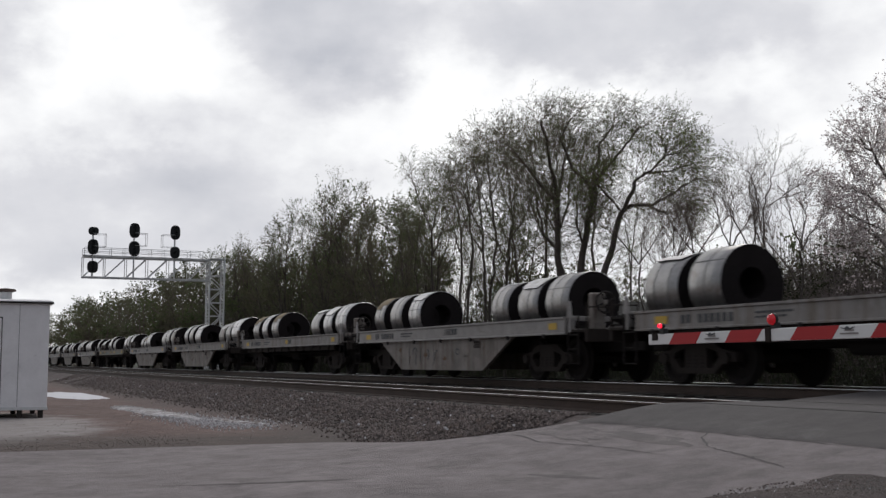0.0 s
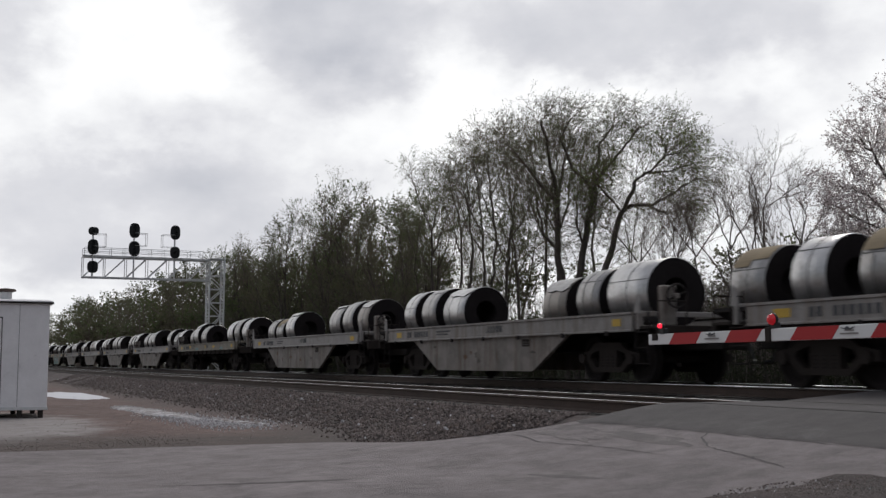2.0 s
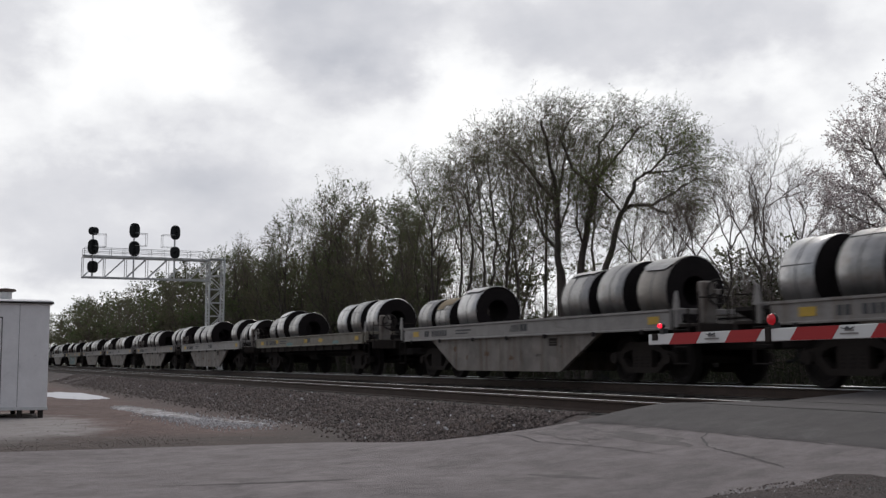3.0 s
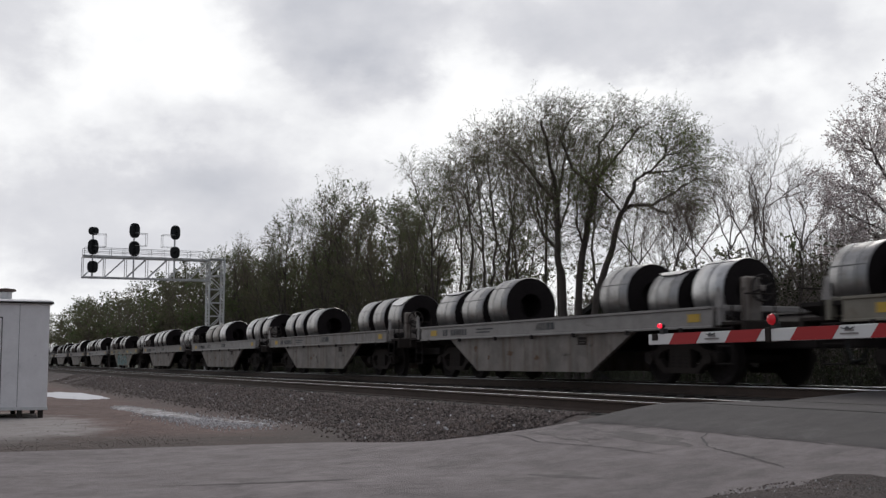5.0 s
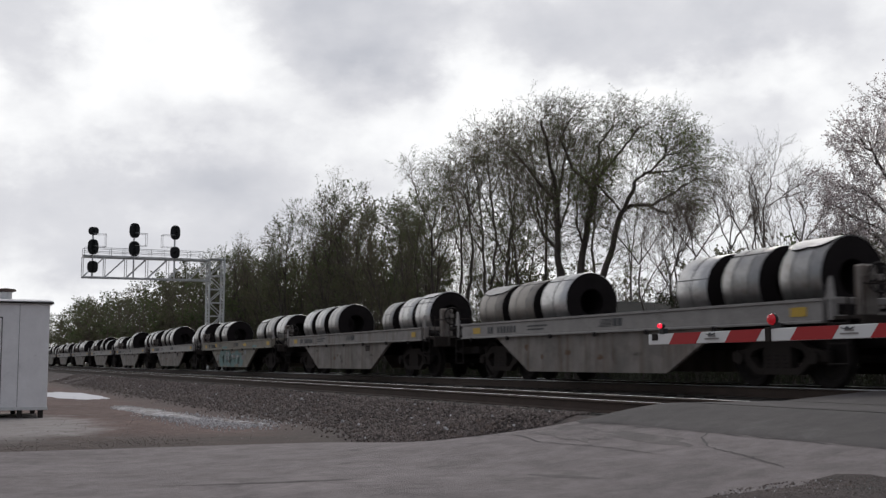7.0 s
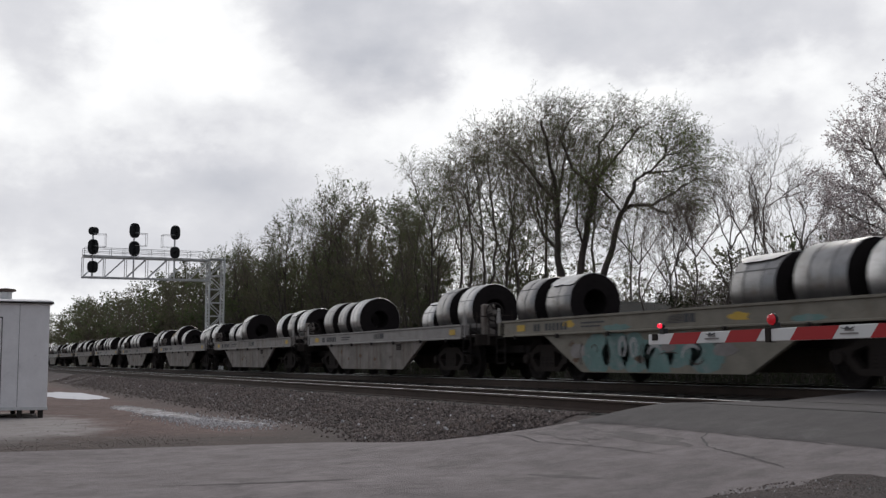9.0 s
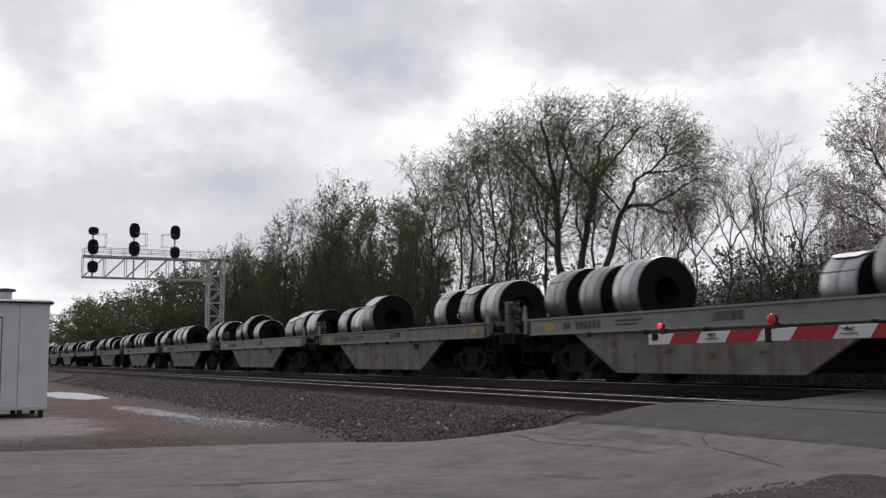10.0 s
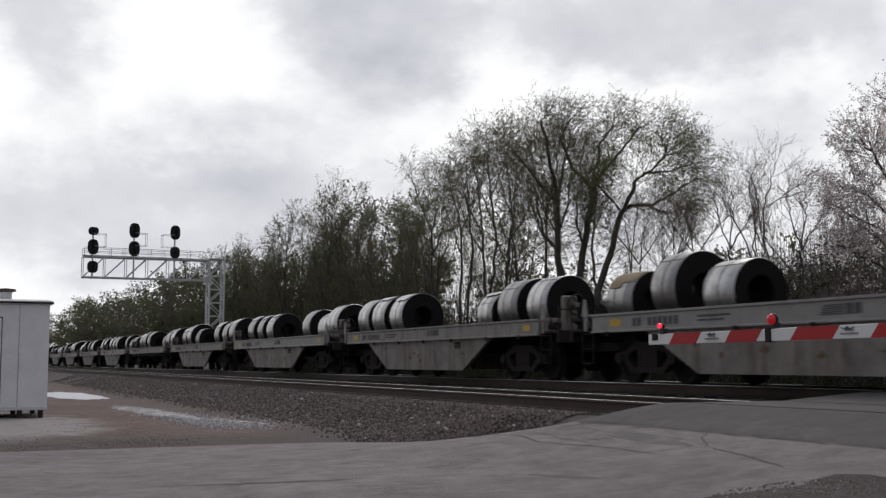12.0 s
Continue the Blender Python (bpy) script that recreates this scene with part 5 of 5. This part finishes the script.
# the large willow group
T_BIG1 = stand(tree(22, 14.0, [], "willow", "tall willow with a forked dark trunk and drooping young twigs", "leaf_olive", guides=[
    (0, 0.24, 0.15, (0.2, -0.3), (0.0, 5.1), (-0.2, 6.7), (-0.2, 8.8)),
    (1, 0.14, 0.05, (-0.2, 8.8), (-0.6, 11.0), (-1.0, 12.5)),
    (1, 0.12, 0.04, (-0.2, 8.8), (-1.6, 10.6), (-2.5, 11.8)),
    (1, 0.09, 0.04, (-0.4, 6.7), (-0.9, 7.6), (-1.2, 9.3), (-2.0, 10.2)),
    (1, 0.10, 0.04, (-0.2, 8.8), (0.1, 10.6), (0.5, 12.0)),
    (1, 0.07, 0.04, (-0.2, 7.2), (0.3, 8.8), (0.4, 10.1))]), -46.2, 26.0)
T_BIG2 = stand(tree(21, 14.2, [], "willow", "tall spreading willow with curving dark limbs and young leaves", "leaf", guides=[
    (0, 0.22, 0.15, (-0.2, -0.3), (0.0, 5.2), (0.2, 6.6), (0.6, 8.7), (0.7, 9.2)),
    (1, 0.12, 0.04, (0.7, 9.2), (-0.2, 10.2), (-0.8, 11.6), (-0.5, 12.4)),
    (1, 0.13, 0.04, (0.7, 9.2), (0.8, 10.1), (1.1, 11.5), (1.8, 12.5)),
    (1, 0.11, 0.04, (0.7, 9.4), (1.3, 10.3), (2.2, 11.4), (2.8, 12.2)),
    (1, 0.08, 0.04, (0.2, 6.6), (-0.1, 7.4), (-0.2, 8.6))]), -44.65, 26.0)
T_BIG3 = stand(tree(23, 13.0, [], "willow", "willow leaning outward with long crooked side limbs", "leaf_bright", guides=[
    (0, 0.22, 0.15, (-0.3, -0.3), (0.2, 4.5), (0.8, 6.0), (1.3, 8.0)),
    (1, 0.12, 0.04, (1.3, 8.0), (1.7, 8.3), (2.6, 8.3), (3.6, 8.9), (4.5, 9.5)),
    (1, 0.07, 0.03, (2.6, 8.3), (3.4, 8.0), (4.2, 8.3)), (1, 0.07, 0.03, (2.5, 9.8), (3.4, 9.9), (4.6, 10.3)),
    (1, 0.13, 0.04, (1.3, 8.0), (1.8, 8.9), (1.9, 9.4), (2.5, 9.8), (3.2, 10.5), (3.9, 10.6)),
    (1, 0.09, 0.04, (3.2, 10.5), (3.4, 10.9), (3.3, 11.5)),
    (1, 0.08, 0.04, (1.3, 8.1), (0.6, 8.8), (0.2, 9.2))]), -43.5, 25.95)
for t in (T_BIG1, T_BIG2, T_BIG3):
    t.scale = (1, 1, 0.97)
# slimmer trees beside it
T_SLIM1 = stand(tree(51, 13.4, [], "slim", "slim woodland tree with forked stem and sparse leaves", "leaf", guides=[
    (0, 0.15, 0.09, (0, -0.3), (0.0, 5.3), (-0.1, 9.1)), (1, 0.08, 0.03, (-0.1, 9.1), (-1.0, 11.4), (-1.3, 12.5)),
    (1, 0.08, 0.03, (-0.1, 9.1), (0.5, 11.0), (0.8, 12.8)), (1, 0.07, 0.03, (0.0, 7.7), (0.9, 10.0), (1.5, 11.2)),
    (1, 0.05, 0.03, (0.0, 8.4), (-0.4, 10.1), (-0.2, 12.0))]), -63.7, 27.0)
T_SLIM2 = stand(tree(52, 13.0, [], "slim", "leaning slim woodland tree with sparse olive leaves", "leaf_olive", guides=[
    (0, 0.15, 0.09, (0.3, -0.3), (0.1, 5.7), (0.0, 7.8)), (1, 0.08, 0.03, (0.0, 7.8), (-0.9, 10.0), (-1.4, 11.2)),
    (1, 0.08, 0.03, (0.0, 7.8), (-0.2, 10.3), (-0.6, 12.3)), (1, 0.06, 0.03, (0.0, 6.9), (-0.7, 8.1), (-1.4, 9.3))]), -54.7, 26.0)
T_SLIM3 = stand(tree(53, 14.2, [], "slim", "tall crooked woodland tree with sparse olive leaves", "leaf_olive", guides=[
    (0, 0.15, 0.09, (-0.3, -0.3), (-0.1, 5.5), (0.2, 7.6), (-0.1, 10.1)), (1, 0.08, 0.03, (-0.1, 10.1), (-0.3, 11.7), (-0.1, 13.2)),
    (1, 0.08, 0.03, (-0.1, 10.1), (0.6, 12.0), (1.1, 13.6)), (1, 0.06, 0.03, (0.1, 8.5), (-0.6, 10.4), (-1.0, 11.6))]), -55.5, 27.0)
T_SLIM4 = stand(tree(54, 13.6, [], "slim", "tall branching woodland tree with sparse green leaves", "leaf", guides=[
    (0, 0.15, 0.08, (-0.2, -0.3), (-0.1, 5.6), (0.1, 7.3), (0.2, 9.4)), (1, 0.08, 0.03, (0.2, 9.4), (0.0, 11.3), (-0.4, 12.9)),
    (1, 0.08, 0.03, (0.2, 9.4), (0.9, 11.3), (1.2, 12.8)), (1, 0.07, 0.03, (0.1, 7.5), (0.8, 8.5), (1.4, 10.0)),
    (1, 0.06, 0.03, (0.0, 6.2), (-0.8, 7.6), (-1.6, 8.2))]), -52.7, 26.5)
# bare young trees and the budding one by the road
T_THIN = stand(tree(24, 9.4, [], "bare", "slender bare young tree with several rising stems", "leaf_olive", guides=[
    (0, 0.09, 0.06, (0.1, -0.3), (0.1, 3.0), (0.1, 5.0)), (1, 0.05, 0.02, (0.1, 4.6), (-0.5, 6.2), (-0.9, 7.2), (-1.1, 7.7)),
    (1, 0.05, 0.02, (0.1, 5.0), (-0.1, 5.7), (0.2, 7.0), (0.2, 8.0), (0.0, 8.8)), (1, 0.055, 0.02, (0.1, 5.0), (0.3, 5.6), (0.4, 7.2), (0.7, 8.2), (0.9, 9.0)),
    (1, 0.035, 0.015, (0.4, 7.2), (1.0, 7.7), (1.6, 8.1)), (1, 0.035, 0.015, (0.0, 5.5), (-0.3, 7.2), (-0.5, 8.1))]), -32.3, 25.9)
T_FAN = stand(tree(56, 7.1, [], "bare", "small bare tree with fanned thin stems", "leaf_olive", guides=[
    (0, 0.06, 0.05, (0.1, -0.3), (0.1, 2.6), (0.1, 5.0)), (1, 0.04, 0.015, (0.1, 5.0), (-0.4, 6.2), (-0.7, 6.8)),
    (1, 0.04, 0.015, (0.1, 5.0), (0.2, 6.1), (0.1, 6.8)), (1, 0.045, 0.015, (0.1, 5.0), (0.8, 6.0), (1.3, 6.6)), (1, 0.04, 0.015, (0.1, 3.6), (-0.7, 5.0), (-1.2, 5.8))]), -30.85, 26.4)
T_PINK = stand(tree(25, 10.3, [], "blossom", "budding tree with pale pinkish blossom and many twigs", "blossom", guides=[
    (0, 0.20, 0.12, (0, -0.3), (0.0, 2.6), (0.1, 5.5), (0.1, 8.4)),
    (1, 0.10, 0.035, (0.0, 4.2), (-1.2, 5.1), (-2.0, 6.0), (-2.9, 6.7)), (1, 0.09, 0.035, (0.1, 5.3), (-1.2, 6.2), (-1.8, 6.9), (-2.3, 7.2)),
    (1, 0.09, 0.035, (0.1, 6.6), (-1.1, 7.5), (-1.5, 8.3), (-1.8, 8.9)), (1, 0.08, 0.035, (0.0, 3.8), (-1.2, 4.4), (-2.2, 4.9), (-2.9, 5.2)),
    (1, 0.09, 0.04, (0.1, 8.4), (-0.5, 9.2), (-0.9, 9.9)), (1, 0.08, 0.03, (0.0, 6.0), (-0.8, 7.0), (-1.2, 8.2), (-1.3, 8.7)),
    (1, 0.07, 0.03, (0.0, 4.8), (-1.1, 5.6), (-1.8, 5.9), (-2.3, 6.0)), (1, 0.09, 0.03, (0.1, 6.0), (1.2, 7.4), (1.6, 8.6))]), -24.75, 25.9)
T_THIN.scale, T_PINK.scale = (1, 1, 0.92), (0.92, 0.92, 0.87)
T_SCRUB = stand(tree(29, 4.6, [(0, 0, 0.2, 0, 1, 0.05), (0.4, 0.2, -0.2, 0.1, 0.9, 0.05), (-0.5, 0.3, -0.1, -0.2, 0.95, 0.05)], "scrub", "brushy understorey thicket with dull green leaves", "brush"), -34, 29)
for base, px_, py_, turn, size in ((T_FAN, -40.2, 26.4, 150, 1.05), (T_FAN, -35.9, 27.3, 0, 1.1), (T_FAN, -39.0, 28.0, 310, 1.1), (T_FAN, -37.8, 26.2, 25, 1.0), (T_FAN, -42.0, 29.0, 80, 1.0), (T_FAN, -34.6, 28.5, 200, 0.95), (T_FAN, -29.0, 29.0, 120, 0.95), (T_FAN, -27.5, 31.0, 300, 0.9),
                                    (T_SLIM2, -66.4, 28.5, 170, 0.90), (T_SLIM4, -68.5, 28.0, 190, 0.86), (T_SLIM1, -60.6, 27.4, 200, 0.98), (T_SLIM3, -58.4, 27.0, 30, 0.97), (T_SLIM4, -57.4, 29.4, 160, 0.98),
                                    (T_SLIM1, -50.6, 27.5, 150, 0.95), (T_SLIM2, -49.0, 27.2, 20, 0.96), (T_SLIM3, -50.0, 30.0, 200, 0.9), (T_SLIM2, -47.5, 30.5, 100, 0.72), (T_SLIM1, -71.2, 30.0, 60, 0.78)):
    again(base, px_, py_, turn, size)

rng = random.Random(77)
# the wood that runs along the tracks into the distance
WOODS = [stand(tree(31, 13.0, [(0, 0, 0.04, 0, 1.0, 0.15)], "wood", "woodland tree with thin olive spring leaves", "leaf_olive"), -64.5, 33.0),
         stand(tree(32, 13.0, [(0, 0, -0.05, 0.05, 1.0, 0.15)], "wood", "woodland tree with thin green spring leaves", "leaf"), -69.0, 34.0),
         stand(tree(33, 13.0, [(0, 0, 0.02, -0.04, 1.0, 0.13), (0.5, 0.3, 0.10, 0.06, 0.85, 0.10)], "tall", "tall two-stemmed woodland tree with few buds", "leaf_olive"), -73.0, 32.0),
         stand(tree(34, 13.0, [(0, 0, -0.03, 0.02, 1.0, 0.12)], "tall", "tall upright woodland tree with few green buds", "leaf"), -77.0, 31.0)]
CROWNS = [(-300, 14.4), (-200, 13.0), (-145, 12.6), (-118, 13.2), (-100, 14.2), (-92, 15.8), (-86, 16.4), (-81, 15.6), (-76, 13.6), (-71, 12.0), (-66, 11.8)]
x = -66.5
while x > -128:
    for row, y0 in enumerate((27.0, 30.5, 34.0) if x < -84 else (27.5, 32.0)):
        base = rng.choice(WOODS[2:] if row == 0 and (x > -84 or x > -98 and rng.random() < 0.6) else WOODS[:2] if row else WOODS)
        xx = x + rng.uniform(-1.3, 1.3)
        again(base, xx, y0 + rng.uniform(-1.3, 1.3), rng.uniform(0, 360), line(xx, CROWNS) / 13.0 * rng.uniform(0.88, 1.03) * (1.0, 0.98, 0.95)[row])
    x -= 2.7 if x > -92 else 1.9


def distant_wood():
    """The wood's far part, grown from three distant trees into one mass."""
    sorts = [make_tree(41, 12.0, [(0, 0, 0.05, 0, 1.0, 0.16)], "distant"), make_tree(42, 12.0, [(0, 0, -0.1, 0, 1.0, 0.16)], "distant"), make_tree(43, 12.0, [(0, 0, 0, 0.05, 1.0, 0.16)], "distant")]
    verts, faces, slots = [], [], []
    spots = [(-127 - 3.4 * i + rng.uniform(-2, 2), y0 + rng.uniform(-2, 2), rng.uniform(0.88, 1.06)) for i in range(40) for y0 in ((27.0, 30.0, 34.5) if i < 12 else (27.0, 31.0))]
    spots += [(-262 - 6.0 * i + rng.uniform(-2, 2), 29 + rng.uniform(-2, 2), rng.uniform(0.9, 1.1)) for i in range(40)]
    spots += [(-40 - 1.1 * i + rng.uniform(-2, 2), rng.uniform(41, 50), rng.uniform(0.50, 0.74)) for i in range(34)]
    for px_, py_, k in spots:
        wv, wf, cv, cf, cm = rng.choice(sorts)
        turn = rng.uniform(0, 6.283)
        k *= line(px_, CROWNS) / 12.0 if px_ < -120 else 1.0
        co, si = math.cos(turn) * k, math.sin(turn) * k
        for vs, fs, ms in ((wv, wf, None), (cv, cf, cm)):
            b = len(verts)
            verts += [(px_ + x * co - y * si, py_ + x * si + y * co, -0.85 + z * k) for x, y, z in vs]
            faces += [tuple(b + i for i in f) for f in fs]
            slots += [0] * len(fs) if ms is None else [1 + (px_ * 7 % 1 > 0.25) if m else 0 for m in ms]
    me = raw("distant_wood", verts, faces, [M["twig"], M["leaf"], M["leaf_olive"]], slots)
    tagged(new("distant_wood", me), "far strip of hazy olive spring woodland along the tracks", "woodland", kind="stuff")


distant_wood()
for i in range(26):
    px_ = -22 - 4.4 * i + rng.uniform(-1, 1)
    c = copy_thing(T_SCRUB, pose(px_, rng.uniform(25.5, 34), -0.9, 0, 0, rng.uniform(0, 360)))
    k = rng.uniform(0.6, 1.0)
    c.scale = (k * 1.3, k * 1.3, k)


# ---- undergrowth along the wood's foot ----
def thicket(count, where, height, material, label, seed, small=0.035, large=0.085):
    rng = random.Random(seed)
    verts, faces, slots = [], [], []
    for _ in range(count):
        x, y = where(rng)
        h = height * rng.uniform(0.35, 1.15)
        top = Vector((x + rng.gauss(0, 0.3), y + rng.gauss(0, 0.3), -0.9 + h))
        k = len(faces)
        tube(verts, faces, (Vector((x, y, -0.95)), top), (0.012, 0.005), 3)
        slots += [0] * (len(faces) - k)
        for _ in range(9):
            f = rng.uniform(0.1, 1.0)
            q = Vector((x, y, -0.95)).lerp(top, f) + Vector((rng.gauss(0, 0.22), rng.gauss(0, 0.22), rng.gauss(0, 0.1)))
            u = Vector((rng.gauss(0, 1), rng.gauss(0, 1), rng.gauss(0, 1))).normalized() * rng.uniform(small, large)
            v = u.orthogonal().normalized() * u.length * 0.6
            b = len(verts)
            verts += [tuple(q - u), tuple(q + v), tuple(q + u), tuple(q - v)]
            faces.append((b, b + 1, b + 2, b + 3))
            slots.append(1)
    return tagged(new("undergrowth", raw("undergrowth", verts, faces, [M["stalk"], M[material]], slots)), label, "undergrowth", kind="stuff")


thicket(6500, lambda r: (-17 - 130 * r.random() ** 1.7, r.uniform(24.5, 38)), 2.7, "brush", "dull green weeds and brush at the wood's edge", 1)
thicket(1500, lambda r: (-18 - 9 * r.random(), r.uniform(27.5, 34)), 4.4, "leaf_olive", "tall green brush beside the crossing road", 6, 0.05, 0.11)
thicket(4200, lambda r: (-36 - 14 * r.random(), r.uniform(37, 46)), 7.0, "leaf_olive", "tall dark green brush behind the budding trees", 7, 0.04, 0.09)
thicket(2200, lambda r: (-42 - 34 * r.random(), r.uniform(31, 41)), 5.0, "leaf_olive", "low dark brush behind the willows", 8, 0.04, 0.10)
thicket(1500, lambda r: (-20 - 160 * r.random(), r.uniform(42, 60)), 3.2, "leaf_olive", "olive brush deeper in the wood", 2, 0.06, 0.14)
def brushwood(count, where, height, label, seed):
    """Slim leafless saplings with many thin rising twigs."""
    rng = random.Random(seed)
    verts, faces = [], []
    for _ in range(count):
        x, y = where(rng)
        h = height * rng.uniform(0.5, 1.0)
        foot, top = Vector((x, y, -0.95)), Vector((x + rng.gauss(0, 0.9), y + rng.gauss(0, 0.9), -0.9 + h))
        tube(verts, faces, (foot, foot.lerp(top, 0.55) + Vector((rng.gauss(0, 0.15), rng.gauss(0, 0.15), 0)), top), (0.035, 0.018, 0.006), 3)
        for k in range(16):
            f = 0.18 + 0.8 * (k + rng.random()) / 16
            a = foot.lerp(top, f)
            reach = h * 0.24 * (1.15 - f)
            b = a + Vector((rng.gauss(0, 1), rng.gauss(0, 1), rng.uniform(0.0, 1.2))).normalized() * (0.5 + reach) * rng.uniform(0.7, 1.3)
            tube(verts, faces, (a, b), (0.013, 0.006), 3)
            for _ in range(2):
                q = a.lerp(b, rng.uniform(0.35, 0.9))
                tube(verts, faces, (q, q + Vector((rng.gauss(0, 1), rng.gauss(0, 1), rng.uniform(-0.3, 1.2))).normalized() * rng.uniform(0.35, 0.75)), (0.008, 0.005), 3)
    return tagged(new("brushwood", raw("brushwood", verts, faces, M["twig_grey"])), label, "saplings", kind="stuff")


brushwood(200, lambda r: (-36 - 17 * r.random(), r.uniform(35, 42)), 7.0, "leafless thin saplings before dark brush", 9)
brushwood(200, lambda r: (-72 - 34 * r.random(), r.uniform(31, 40)), 10.5, "leafless grey-brown saplings inside the wood", 4)
brushwood(480, lambda r: (-19 - 36 * r.random() ** 1.2, r.uniform(28, 42)), 5.6, "leafless grey-brown brush below the budding trees", 5)
thicket(3800, lambda r: (-82 - 80 * r.random(), r.uniform(29, 38)), 8.2, "leaf_olive", "tall olive saplings inside the wood", 3, 0.07, 0.16)


# ---- cloud layer in the distance, before the view ----
# grey cloud masses: azimuth off the view's axis, elevation, half width, half height (degrees), depth of grey
MASSES = [(-5.0, 16.6, 5.2, 3.4, 0.36), (-3.8, 13.6, 3.2, 2.2, 0.10), (9.5, 16.4, 8.5, 2.7, 0.30), (20.5, 16.0, 3.0, 4.0, 0.16), (13.5, 11.6, 4.5, 1.5, 0.15), (12.0, 7.0, 10.0, 3.6, 0.16), (-16.0, 6.8, 9.0, 3.2, 0.28), (-12.0, 10.5, 8.0, 2.2, 0.12), (-20.5, 15.5, 2.6, 3.5, 0.22), (-7.0, 8.5, 6.0, 2.4, 0.10), (-9.0, 12.0, 3.0, 1.6, 0.08), (1.0, 8.0, 7.0, 2.0, 0.05)]


def cloud_material():
    m = bpy.data.materials.new("cloud")
    m.use_nodes = True
    nt = m.node_tree
    nt.nodes.clear()
    link = nt.links.new
    out, em = nt.nodes.new("ShaderNodeOutputMaterial"), nt.nodes.new("ShaderNodeEmission")
    uv = nt.nodes.new("ShaderNodeUVMap")

    def math_node(op, a, b):
        n = nt.nodes.new("ShaderNodeMath")
        n.operation = op
        for sock, v in ((n.inputs[0], a), (n.inputs[1], b)):
            if isinstance(v, (int, float)):
                sock.default_value = v
            else:
                link(v, sock)
        return n.outputs[0]

    def cloud_noise(scale, detail, stretch=1.5):
        mp, n = nt.nodes.new("ShaderNodeMapping"), nt.nodes.new("ShaderNodeTexNoise")
        mp.inputs["Scale"].default_value = (1, stretch, 1)
        n.inputs["Scale"].default_value, n.inputs["Detail"].default_value, n.inputs["Roughness"].default_value = scale, detail, 0.55
        link(uv.outputs[0], mp.inputs["Vector"])
        link(mp.outputs[0], n.inputs["Vector"])
        return n

    # ragged edges: the place is shifted by a noise before the masses are read
    warp = cloud_noise(0.28, 5)
    sub, scl, add = (nt.nodes.new("ShaderNodeVectorMath") for _ in range(3))
    sub.operation, scl.operation, add.operation = "SUBTRACT", "SCALE", "ADD"
    sub.inputs[1].default_value = (0.5, 0.5, 0.5)
    scl.inputs["Scale"].default_value = 5.0
    link(warp.outputs["Color"], sub.inputs[0])
    link(sub.outputs[0], scl.inputs[0])
    link(scl.outputs[0], add.inputs[0])
    link(uv.outputs[0], add.inputs[1])
    total = 0.0
    for az, el, w, h, depth in MASSES:
        mp, ln = nt.nodes.new("ShaderNodeMapping"), nt.nodes.new("ShaderNodeVectorMath")
        mp.inputs["Location"].default_value = (-az / w, -el / h, 0)
        mp.inputs["Scale"].default_value = (1 / w, 1 / h, 0)
        ln.operation = "LENGTH"
        link(add.outputs[0], mp.inputs["Vector"])
        link(mp.outputs[0], ln.inputs[0])
        r = nt.nodes.new("ShaderNodeMapRange")
        r.interpolation_type = "SMOOTHSTEP"
        for key, v in (("From Min", 1.5), ("From Max", 0.4), ("To Min", 0.0), ("To Max", depth)):
            r.inputs[key].default_value = v
        link(ln.outputs["Value"], r.inputs["Value"])
        total = math_node("ADD", r.outputs[0], total)
    wisps = math_node("MULTIPLY", math_node("SUBTRACT", cloud_noise(0.16, 8).outputs["Fac"], 0.5), 0.5)
    level = math_node("ADD", math_node("SUBTRACT", 0.89, total), wisps)
    col = ramp(nt, level, [(0.40, (0.465, 0.48, 0.53)), (0.66, (0.65, 0.655, 0.69)), (0.82, (0.855, 0.862, 0.876)), (0.98, (1.0, 1.0, 1.0))])
    link(col, em.inputs["Color"])
    em.inputs["Strength"].default_value = 1.12
    link(em.outputs[0], out.inputs["Surface"])
    return m


R = 3000.0
verts, faces, angles, na, ne = [], [], [], 88, 24
for j in range(ne + 1):
    el = -1.0 + 33 * j / ne
    for i in range(na + 1):
        az = 90 - 110 * i / na - 35
        a, e = radians(180 - THETA - az), radians(el)
        verts.append((R * math.cos(e) * math.cos(a), R * math.cos(e) * math.sin(a), R * math.sin(e)))
        angles.append((az, el))
for j in range(ne):
    for i in range(na):
        b = j * (na + 1) + i
        faces.append((b, b + na + 1, b + na + 2, b + 1))
cloud_mesh = raw("cloud_backdrop", verts, faces, cloud_material())
layer = cloud_mesh.uv_layers.new(name="UVMap")
for lp in cloud_mesh.loops:
    layer.data[lp.index].uv = angles[lp.vertex_index]
clouds = tagged(new("cloud_backdrop", cloud_mesh), "overcast sky with bright gaps between grey clouds", "sky", kind="structure")


# ---- what moves ----
def motions():
    """The train rolls through, slowing a little, its wheels turn, and the clouds drift."""
    for ob, s, y, z in TRAIN:
        walk(ob, [(t, pose(-s + rolled(t), y, z)) for t in range(13)])
    wheels = {}
    for ob, *_ in TRAIN:
        for o in ob.children_recursive:
            if o.name.split(".")[0] == "wheel":
                wheels.setdefault((o.location.x > 0, o.location.y > 0), []).append(o)
    for group in wheels.values():
        first = group[0]
        x, y, z = first.location
        walk(first, [(i / 30, pose(x, y, z, 0, math.degrees(rolled(i / 30) / 0.457), 0)) for i in range(361)])
        for o in group[1:]:
            o.rotation_mode = "QUATERNION"
            keys = o.animation_data_create()
            keys.action = first.animation_data.action
            keys.action_slot = first.animation_data.action_slot
    walk(clouds, [(t, pose(0, 0, 0, 0, 0, -0.23 * (t - 5.5))) for t in (0.0, 6.0, 12.0)])


motions()
